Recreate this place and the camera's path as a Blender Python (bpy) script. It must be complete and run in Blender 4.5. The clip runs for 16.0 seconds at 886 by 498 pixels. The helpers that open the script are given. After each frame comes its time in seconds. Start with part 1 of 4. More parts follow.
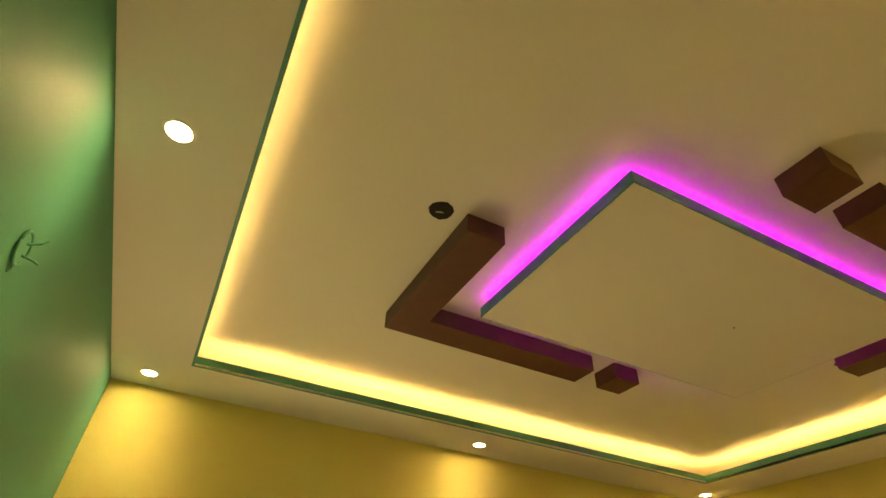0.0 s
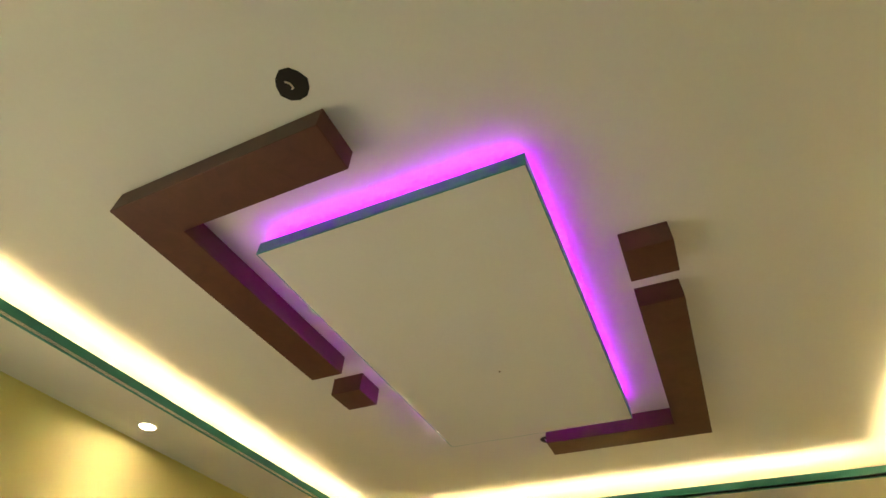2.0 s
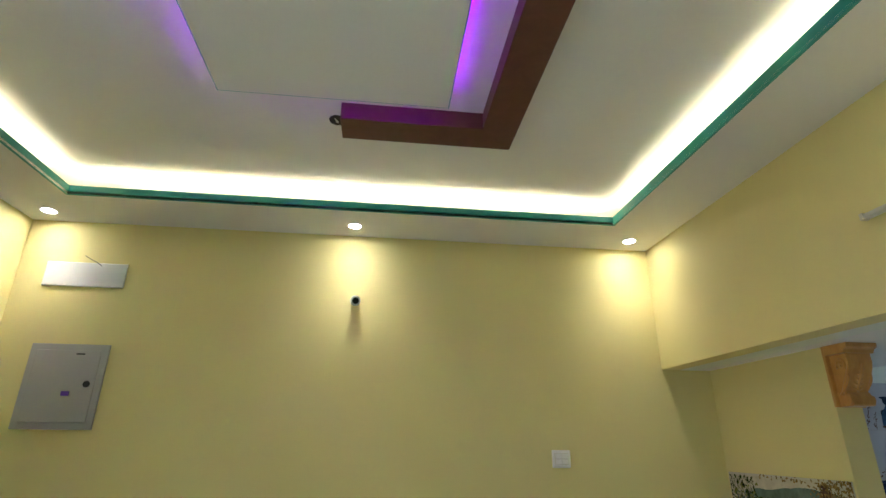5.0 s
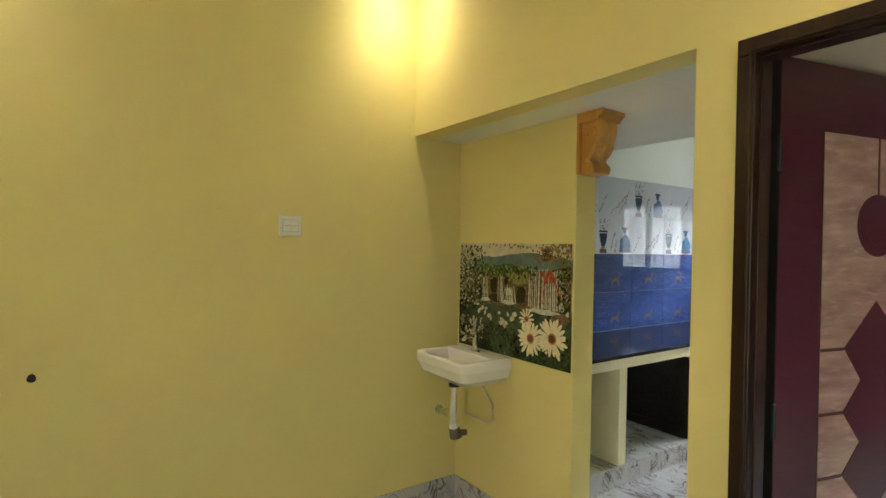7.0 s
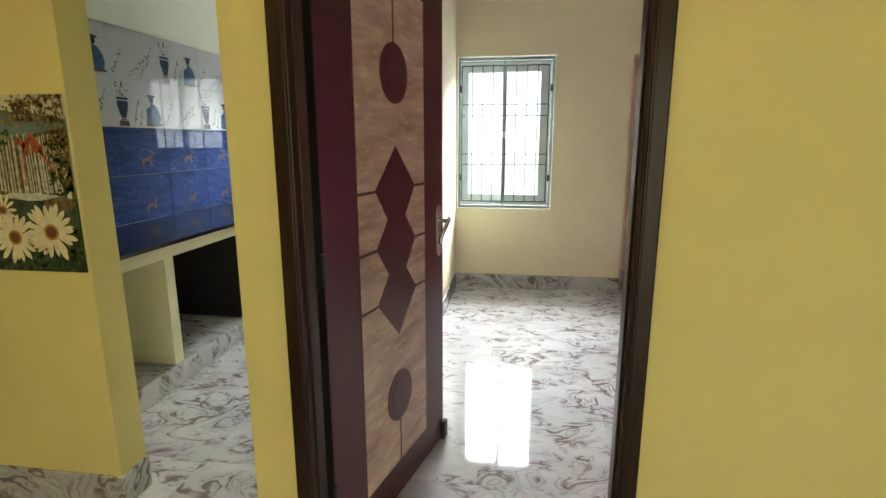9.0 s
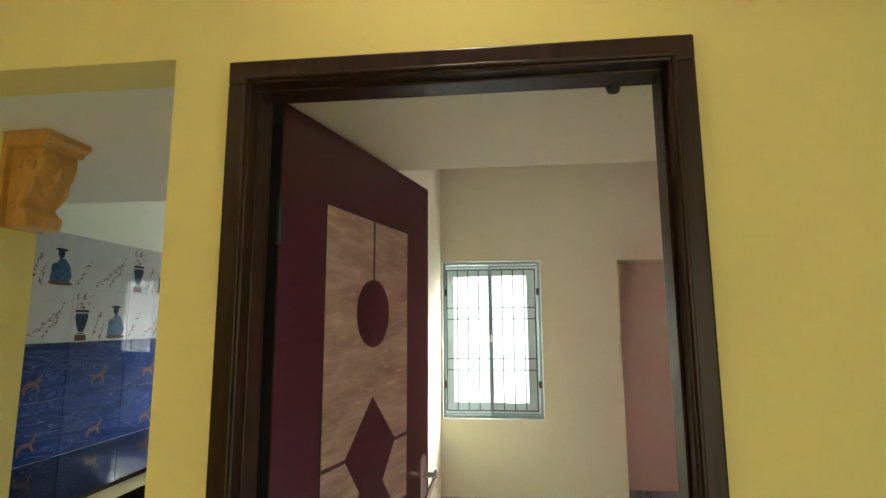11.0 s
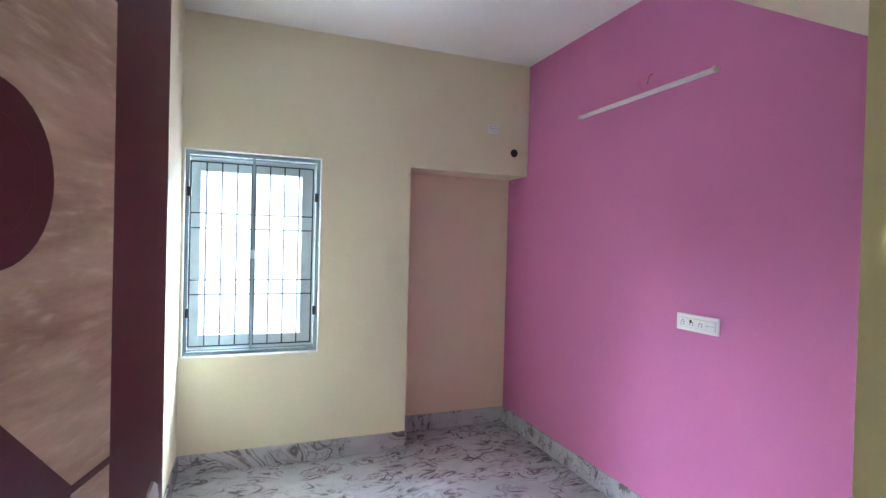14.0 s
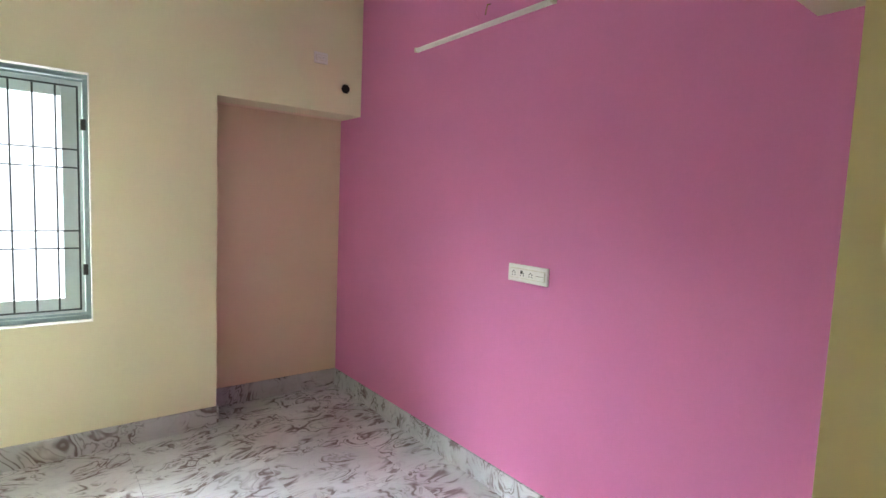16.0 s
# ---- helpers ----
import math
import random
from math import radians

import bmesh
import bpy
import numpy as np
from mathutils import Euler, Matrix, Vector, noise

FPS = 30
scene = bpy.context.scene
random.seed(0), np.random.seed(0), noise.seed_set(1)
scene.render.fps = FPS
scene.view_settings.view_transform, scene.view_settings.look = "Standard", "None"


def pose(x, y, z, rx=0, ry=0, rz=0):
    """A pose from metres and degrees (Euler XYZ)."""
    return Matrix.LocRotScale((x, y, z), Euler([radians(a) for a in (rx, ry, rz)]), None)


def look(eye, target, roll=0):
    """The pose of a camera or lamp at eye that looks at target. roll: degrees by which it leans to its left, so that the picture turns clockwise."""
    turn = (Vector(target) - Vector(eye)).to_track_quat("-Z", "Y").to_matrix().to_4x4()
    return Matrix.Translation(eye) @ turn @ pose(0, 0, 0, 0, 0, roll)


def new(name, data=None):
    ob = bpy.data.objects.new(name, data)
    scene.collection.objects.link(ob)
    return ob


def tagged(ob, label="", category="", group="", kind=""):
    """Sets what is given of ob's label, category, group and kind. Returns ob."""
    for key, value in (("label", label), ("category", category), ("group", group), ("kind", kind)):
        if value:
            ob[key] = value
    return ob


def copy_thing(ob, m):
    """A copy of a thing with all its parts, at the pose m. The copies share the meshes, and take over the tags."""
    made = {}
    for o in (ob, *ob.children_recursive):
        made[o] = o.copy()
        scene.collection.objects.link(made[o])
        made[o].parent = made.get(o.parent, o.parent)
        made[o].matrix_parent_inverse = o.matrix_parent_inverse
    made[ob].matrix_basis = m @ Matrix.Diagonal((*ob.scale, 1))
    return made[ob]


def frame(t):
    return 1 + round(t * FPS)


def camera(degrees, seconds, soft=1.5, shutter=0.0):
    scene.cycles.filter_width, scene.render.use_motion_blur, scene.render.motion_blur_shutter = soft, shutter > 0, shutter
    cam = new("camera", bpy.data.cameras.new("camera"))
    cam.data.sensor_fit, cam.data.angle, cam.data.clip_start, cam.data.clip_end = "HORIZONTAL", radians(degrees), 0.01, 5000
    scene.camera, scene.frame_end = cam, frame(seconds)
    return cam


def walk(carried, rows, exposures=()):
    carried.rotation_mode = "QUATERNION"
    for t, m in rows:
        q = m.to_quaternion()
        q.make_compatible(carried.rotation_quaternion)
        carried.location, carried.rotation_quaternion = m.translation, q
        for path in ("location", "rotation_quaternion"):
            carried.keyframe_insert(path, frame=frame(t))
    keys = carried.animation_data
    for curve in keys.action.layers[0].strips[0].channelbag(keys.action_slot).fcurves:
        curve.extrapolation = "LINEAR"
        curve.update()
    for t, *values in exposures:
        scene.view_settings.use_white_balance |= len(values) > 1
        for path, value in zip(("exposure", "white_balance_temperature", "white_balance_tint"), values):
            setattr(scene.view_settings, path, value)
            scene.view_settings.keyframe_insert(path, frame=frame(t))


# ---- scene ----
cam = camera(81.5, 16.0)
PATH = [
    (0, (2.688, 1.015, 1.798), (1.288, 1.683, 3.059), 2.9),
    (0.5, (2.53, 0.968, 1.812), (1.337, 1.827, 3.168), 3.2),
    (1, (2.387, 0.963, 1.806), (1.416, 2.007, 3.209), 3.2),
    (1.5, (2.272, 1.046, 1.806), (1.48, 2.209, 3.228), 3.3),
    (2, (2.132, 1.169, 1.832), (1.488, 2.446, 3.231), 2.9),
    (2.5, (1.968, 1.277, 1.832), (1.506, 2.677, 3.183), 1.6),
    (3, (1.831, 1.33, 1.819), (1.532, 2.86, 3.073), 0.4),
    (5.3, (1.698, 1.935, 1.65), (2.045, 3.811, 2.25), 0.5),
    (5.5, (1.686, 2.007, 1.63), (2.138, 3.884, 2.153), 0.5),
    (6, (1.723, 2.167, 1.573), (2.428, 4.014, 1.875), 1.5),
    (6.5, (1.837, 2.339, 1.529), (2.749, 4.115, 1.658), 2.0),
    (7, (1.979, 2.493, 1.513), (3.115, 4.139, 1.5), 1.1),
    (7.5, (2.103, 2.561, 1.462), (3.583, 3.897, 1.307), 0.3),
    (8, (2.182, 2.608, 1.436), (3.953, 3.49, 1.143), 0.1),
    (8.5, (2.245, 2.628, 1.39), (4.14, 3.111, 0.972), 0.1),
    (9, (2.277, 2.638, 1.381), (4.214, 2.913, 0.969), -0.1),
    (9.5, (2.29, 2.628, 1.444), (4.263, 2.871, 1.227), -0.5),
    (10, (2.365, 2.621, 1.521), (4.337, 2.944, 1.599), -0.6),
    (10.2, (2.402, 2.615, 1.555), (4.359, 2.984, 1.737), -0.5),
    (12.3, (2.835, 2.831, 1.581), (4.807, 2.706, 1.89), 0.9),
    (12.5, (2.897, 2.822, 1.575), (4.868, 2.651, 1.863), 0.9),
    (13, (3.086, 2.821, 1.584), (5.051, 2.549, 1.828), 0.2),
    (13.5, (3.239, 2.818, 1.566), (5.18, 2.36, 1.711), 0.87),
    (14, (3.412, 2.82, 1.545), (5.275, 2.098, 1.521), 1.46),
    (14.5, (3.507, 2.844, 1.497), (5.27, 1.921, 1.277), 2.45),
    (15, (3.563, 2.818, 1.453), (5.244, 1.776, 1.106), 3.3),
    (15.5, (3.633, 2.676, 1.445), (5.247, 1.54, 1.12), 3.15),
    (16, (3.665, 2.529, 1.492), (5.24, 1.3, 1.317), 2.39),
]
walk(cam, [(t, look(eye, target, roll)) for t, eye, target, roll in PATH],
     [(0, 1.0, 16500, 15), (0.5, 1.33, 17000, 19), (0.8, 1.32, 14500, 23), (1.3, 1.45, 8600, 25), (2, 1.45, 7000, 17), (3, 1.35, 6000, 12), (5.5, 1.5, 5000, 15), (6.5, 1.65, 5900, 14), (7.5, 1.75, 6500, 6), (8, 1.8, 6700, 6), (8.5, 2.15, 6800, 7), (9, 1.66, 6700, 7), (10.2, 1.66, 6900, 5),
      (12.5, 1.52, 6200, 8), (13, 1.95, 5900, 10), (13.5, 2.0, 5700, 13), (14, 2.0, 5350, 14), (14.5, 2.0, 5600, 13), (15, 1.9, 5600, 14), (16, 2.1, 6200, 7)])

# ---- world, light ----
world = bpy.data.worlds.new("sky")
world.use_nodes = True
scene.world = world
_n = world.node_tree.nodes
_sky = _n.new("ShaderNodeTexSky")
_sky.sky_type = "NISHITA"
_sky.sun_disc = False
_sky.sun_elevation = radians(50)
_sky.sun_rotation = radians(200)
world.node_tree.links.new(_sky.outputs[0], _n["Background"].inputs[0])
_n["Background"].inputs[1].default_value = 0.1

SPOT_W = 7.0
COVE_E = 14.0
PURPLE_E = 9.0
OUT_E = 0.55
BOUNCE_W = 170.0
HALL_W = 11.0
SKY_W = 2500.0
KWIN_W = 2.0


def lamp(name, kind, where, energy, color, **more):
    data = bpy.data.lights.new(name, kind)
    data.energy, data.color = energy, color
    if kind == "SPOT":
        data.spot_size, data.spot_blend, data.shadow_soft_size = radians(more["angle"]), 1.0, 0.035
    if kind == "AREA":
        data.shape, data.size, data.size_y = "RECTANGLE", more["sx"], more["sy"]
    ob = new(name, data)
    ob.matrix_world = where
    return ob


# ---- materials ----
def mat(name, color, rough=0.5, metal=0.0, spread=0.08, scale=3.0, grain=60.0, bump=0.05, coat=0.0, spec=0.5):
    m = bpy.data.materials.new(name)
    m.use_nodes = True
    t = m.node_tree
    b = t.nodes["Principled BSDF"]
    b.inputs["Roughness"].default_value = rough
    b.inputs["Metallic"].default_value = metal
    b.inputs["Coat Weight"].default_value = coat
    b.inputs["Coat Roughness"].default_value = 0.08
    b.inputs["Specular IOR Level"].default_value = spec
    co = t.nodes.new("ShaderNodeTexCoord")
    big = t.nodes.new("ShaderNodeTexNoise")
    big.inputs["Scale"].default_value = scale
    big.inputs["Detail"].default_value = 5
    fine = t.nodes.new("ShaderNodeTexNoise")
    fine.inputs["Scale"].default_value = grain
    fine.inputs["Detail"].default_value = 3
    t.links.new(co.outputs["Object"], big.inputs["Vector"])
    t.links.new(co.outputs["Object"], fine.inputs["Vector"])
    ramp = t.nodes.new("ShaderNodeValToRGB")
    lo = [max(0.0, c * (1 - spread)) for c in color]
    hi = [min(1.0, c * (1 + spread)) for c in color]
    ramp.color_ramp.elements[0].position, ramp.color_ramp.elements[0].color = 0.3, (*lo, 1)
    ramp.color_ramp.elements[1].position, ramp.color_ramp.elements[1].color = 0.7, (*hi, 1)
    mix = t.nodes.new("ShaderNodeMath")
    mix.operation = "MULTIPLY_ADD"
    mix.inputs[1].default_value = 0.25
    t.links.new(fine.outputs["Fac"], mix.inputs[0])
    sc = t.nodes.new("ShaderNodeMath")
    sc.operation = "MULTIPLY"
    sc.inputs[1].default_value = 0.75
    t.links.new(big.outputs["Fac"], sc.inputs[0])
    t.links.new(sc.outputs[0], mix.inputs[2])
    t.links.new(mix.outputs[0], ramp.inputs["Fac"])
    t.links.new(ramp.outputs["Color"], b.inputs["Base Color"])
    if bump:
        bp = t.nodes.new("ShaderNodeBump")
        bp.inputs["Strength"].default_value = bump
        bp.inputs["Distance"].default_value = 0.004
        t.links.new(fine.outputs["Fac"], bp.inputs["Height"])
        t.links.new(bp.outputs["Normal"], b.inputs["Normal"])
    return m


def glow(name, color, strength):
    m = bpy.data.materials.new(name)
    m.use_nodes = True
    b = m.node_tree.nodes["Principled BSDF"]
    b.inputs["Base Color"].default_value = (0.8, 0.8, 0.8, 1)
    b.inputs["Emission Color"].default_value = (*color, 1)
    b.inputs["Emission Strength"].default_value = strength
    return m


def wood(name, dark, light, rough, stretch, scale=6.0, coat=0.0, flecks=None, warp=0.7, spec=0.5):
    m = bpy.data.materials.new(name)
    m.use_nodes = True
    t = m.node_tree
    b = t.nodes["Principled BSDF"]
    b.inputs["Roughness"].default_value = rough
    b.inputs["Specular IOR Level"].default_value = spec
    b.inputs["Coat Weight"].default_value = coat
    b.inputs["Coat Roughness"].default_value = 0.12
    co = t.nodes.new("ShaderNodeTexCoord")
    mp = t.nodes.new("ShaderNodeMapping")
    mp.inputs["Scale"].default_value = stretch
    n1 = t.nodes.new("ShaderNodeTexNoise")
    n1.inputs["Scale"].default_value = scale
    n1.inputs["Detail"].default_value = 8
    n1.inputs["Roughness"].default_value = 0.65
    n1.inputs["Distortion"].default_value = warp
    ramp = t.nodes.new("ShaderNodeValToRGB")
    ramp.color_ramp.elements[0].position, ramp.color_ramp.elements[0].color = 0.32, (*dark, 1)
    ramp.color_ramp.elements[1].position, ramp.color_ramp.elements[1].color = 0.68, (*light, 1)
    bp = t.nodes.new("ShaderNodeBump")
    bp.inputs["Strength"].default_value = 0.12
    bp.inputs["Distance"].default_value = 0.003
    t.links.new(co.outputs["Object"], mp.inputs["Vector"])
    t.links.new(mp.outputs["Vector"], n1.inputs["Vector"])
    t.links.new(n1.outputs["Fac"], ramp.inputs["Fac"])
    t.links.new(ramp.outputs["Color"], b.inputs["Base Color"])
    t.links.new(n1.outputs["Fac"], bp.inputs["Height"])
    t.links.new(bp.outputs["Normal"], b.inputs["Normal"])
    if flecks:
        fine = t.nodes.new("ShaderNodeTexNoise")
        fine.inputs["Scale"].default_value, fine.inputs["Detail"].default_value, fine.inputs["Distortion"].default_value = scale * 4.0, 5.0, warp
        cut = t.nodes.new("ShaderNodeValToRGB")
        cut.color_ramp.elements[0].position, cut.color_ramp.elements[0].color = 0.56, (0, 0, 0, 1)
        cut.color_ramp.elements[1].position, cut.color_ramp.elements[1].color = 0.70, (0.5, 0.5, 0.5, 1)
        over = t.nodes.new("ShaderNodeMixRGB")
        over.inputs["Color2"].default_value = (*flecks, 1)
        t.links.new(mp.outputs["Vector"], fine.inputs["Vector"])
        t.links.new(fine.outputs["Fac"], cut.inputs["Fac"])
        t.links.new(cut.outputs["Color"], over.inputs["Fac"])
        t.links.new(ramp.outputs["Color"], over.inputs["Color1"])
        t.links.new(over.outputs["Color"], b.inputs["Base Color"])
    return m


def marble(name):
    """Polished white tile with broken grey-brown swirling strokes, shifted tile by tile."""
    m = bpy.data.materials.new(name)
    m.use_nodes = True
    t = m.node_tree
    L = t.links.new
    b = t.nodes["Principled BSDF"]
    b.inputs["Roughness"].default_value = 0.06
    geo = t.nodes.new("ShaderNodeNewGeometry")
    info = t.nodes.new("ShaderNodeObjectInfo")
    off = t.nodes.new("ShaderNodeVectorMath")
    off.operation = "SCALE"
    off.inputs[0].default_value = (0.0, 0.0, 0.5)
    L(info.outputs["Random"], off.inputs["Scale"])
    add = t.nodes.new("ShaderNodeVectorMath")
    L(geo.outputs["Position"], add.inputs[0])
    L(off.outputs["Vector"], add.inputs[1])
    mp = t.nodes.new("ShaderNodeMapping")
    mp.inputs["Rotation"].default_value = (0.4, 0.3, 0.5)
    mp.inputs["Scale"].default_value = (1.55, 0.95, 1.2)
    L(add.outputs["Vector"], mp.inputs["Vector"])

    def noise_of(scale, detail, distort, source, offset=0.0):
        n = t.nodes.new("ShaderNodeTexNoise")
        n.inputs["Scale"].default_value, n.inputs["Detail"].default_value, n.inputs["Distortion"].default_value = scale, detail, distort
        if offset:
            sh = t.nodes.new("ShaderNodeVectorMath")
            sh.inputs[1].default_value = (offset, offset * 0.7, offset * 1.3)
            L(source, sh.inputs[0])
            source = sh.outputs["Vector"]
        L(source, n.inputs["Vector"])
        return n

    strokes = noise_of(3.3, 2.6, 1.9, mp.outputs["Vector"])
    lines = t.nodes.new("ShaderNodeValToRGB")
    e = lines.color_ramp.elements
    e[0].position, e[0].color = 0.0, (0, 0, 0, 1)
    e[1].position, e[1].color = 1.0, (0, 0, 0, 1)
    for p, v in ((0.36, 0.0), (0.40, 0.55), (0.415, 0.1), (0.455, 0.2), (0.49, 0.95), (0.515, 1.0), (0.535, 0.3), (0.56, 0.05), (0.595, 0.1), (0.62, 0.8), (0.64, 0.12), (0.70, 0.0)):
        e.new(p).color = (v, v, v, 1)
    L(strokes.outputs["Fac"], lines.inputs["Fac"])
    mask = noise_of(5.5, 2.0, 0.4, mp.outputs["Vector"], 3.7)
    keep = t.nodes.new("ShaderNodeValToRGB")
    keep.color_ramp.elements[0].position, keep.color_ramp.elements[0].color = 0.42, (0.10, 0.10, 0.10, 1)
    keep.color_ramp.elements[1].position, keep.color_ramp.elements[1].color = 0.55, (1, 1, 1, 1)
    L(mask.outputs["Fac"], keep.inputs["Fac"])
    mul = t.nodes.new("ShaderNodeMath")
    mul.operation = "MULTIPLY"
    L(lines.outputs["Color"], mul.inputs[0])
    L(keep.outputs["Color"], mul.inputs[1])
    tone = noise_of(2.0, 3.0, 0.3, mp.outputs["Vector"], 9.1)
    body = t.nodes.new("ShaderNodeValToRGB")
    body.color_ramp.elements[0].position, body.color_ramp.elements[0].color = 0.35, (0.45, 0.455, 0.475, 1)
    body.color_ramp.elements[1].position, body.color_ramp.elements[1].color = 0.65, (0.56, 0.57, 0.595, 1)
    L(tone.outputs["Fac"], body.inputs["Fac"])
    mix = t.nodes.new("ShaderNodeMixRGB")
    mix.inputs["Color2"].default_value = (0.18, 0.145, 0.145, 1)
    L(mul.outputs[0], mix.inputs["Fac"])
    L(body.outputs["Color"], mix.inputs["Color1"])
    L(mix.outputs["Color"], b.inputs["Base Color"])
    return m


def nodes_of(name, rough):
    m = bpy.data.materials.new(name)
    m.use_nodes = True
    m.node_tree.nodes["Principled BSDF"].inputs["Roughness"].default_value = rough
    return m, m.node_tree, m.node_tree.nodes["Principled BSDF"]


def ramp_of(t, stops):
    r = t.nodes.new("ShaderNodeValToRGB")
    e = r.color_ramp.elements
    e[0].position, e[0].color = stops[0][0], (*stops[0][1], 1)
    e[1].position, e[1].color = stops[-1][0], (*stops[-1][1], 1)
    for p, c in stops[1:-1]:
        e.new(p).color = (*c, 1)
    return r


def mural_print(name):
    """A printed landscape: water and meadow below, falls in the middle, hills and sky above."""
    m, t, b = nodes_of(name, 0.15)
    L = t.links.new
    co = t.nodes.new("ShaderNodeTexCoord")
    sep = t.nodes.new("ShaderNodeSeparateXYZ")
    L(co.outputs["Generated"], sep.inputs[0])
    n = t.nodes.new("ShaderNodeTexNoise")
    n.inputs["Scale"].default_value, n.inputs["Detail"].default_value = 9, 6
    L(co.outputs["Object"], n.inputs["Vector"])
    w = t.nodes.new("ShaderNodeMath")
    w.operation = "MULTIPLY_ADD"
    w.inputs[1].default_value = 0.2
    L(n.outputs["Fac"], w.inputs[0])
    L(sep.outputs["Z"], w.inputs[2])
    bands = ramp_of(t, [(0.06, (0.02, 0.03, 0.012)), (0.2, (0.05, 0.075, 0.025)), (0.33, (0.025, 0.045, 0.03)), (0.46, (0.06, 0.085, 0.06)), (0.52, (0.03, 0.035, 0.015)), (0.66, (0.07, 0.06, 0.025)),
                        (0.83, (0.17, 0.19, 0.05)), (0.87, (0.10, 0.15, 0.14)), (0.95, (0.16, 0.22, 0.25)), (0.975, (0.55, 0.52, 0.44)), (1.0, (0.62, 0.58, 0.46))])
    L(w.outputs[0], bands.inputs["Fac"])
    mp = t.nodes.new("ShaderNodeMapping")
    mp.inputs["Scale"].default_value = (0.0, 16.0, 1.1)
    L(co.outputs["Object"], mp.inputs["Vector"])
    s = t.nodes.new("ShaderNodeTexNoise")
    s.inputs["Scale"].default_value, s.inputs["Detail"].default_value = 1.6, 4
    L(mp.outputs["Vector"], s.inputs["Vector"])
    streak = ramp_of(t, [(0.5, (0, 0, 0)), (0.62, (1, 1, 1))])
    L(s.outputs["Fac"], streak.inputs["Fac"])
    zone = ramp_of(t, [(0.0, (0, 0, 0)), (0.5, (0, 0, 0)), (0.60, (1, 1, 1)), (0.8, (1, 1, 1)), (0.845, (0, 0, 0)), (1.0, (0, 0, 0))])
    L(w.outputs[0], zone.inputs["Fac"])
    mul = t.nodes.new("ShaderNodeMath")
    mul.operation = "MULTIPLY"
    L(streak.outputs["Color"], mul.inputs[0])
    L(zone.outputs["Color"], mul.inputs[1])
    mix = t.nodes.new("ShaderNodeMixRGB")
    mix.inputs["Color2"].default_value = (0.42, 0.42, 0.34, 1)
    L(mul.outputs[0], mix.inputs["Fac"])
    L(bands.outputs["Color"], mix.inputs["Color1"])
    L(mix.outputs["Color"], b.inputs["Base Color"])
    return m


def blue_tile(name):
    m, t, b = nodes_of(name, 0.015)
    L = t.links.new
    geo = t.nodes.new("ShaderNodeNewGeometry")
    mp = t.nodes.new("ShaderNodeMapping")
    mp.inputs["Rotation"].default_value = (0, 0.6, 0)
    mp.inputs["Scale"].default_value = (0.8, 1, 3.0)
    L(geo.outputs["Position"], mp.inputs["Vector"])
    n = t.nodes.new("ShaderNodeTexNoise")
    n.inputs["Scale"].default_value, n.inputs["Detail"].default_value, n.inputs["Distortion"].default_value = 3.4, 2.5, 1.1
    L(mp.outputs["Vector"], n.inputs["Vector"])
    r = ramp_of(t, [(0.0, (0.010, 0.020, 0.075)), (0.40, (0.014, 0.028, 0.10)), (0.43, (0.05, 0.075, 0.19)), (0.445, (0.014, 0.028, 0.10)), (0.48, (0.017, 0.034, 0.115)), (0.495, (0.075, 0.10, 0.23)), (0.51, (0.014, 0.028, 0.10)),
                    (0.56, (0.016, 0.033, 0.11)), (0.575, (0.05, 0.075, 0.20)), (0.59, (0.012, 0.026, 0.095)), (1.0, (0.009, 0.018, 0.07))])
    L(n.outputs["Fac"], r.inputs["Fac"])
    L(r.outputs["Color"], b.inputs["Base Color"])
    return m


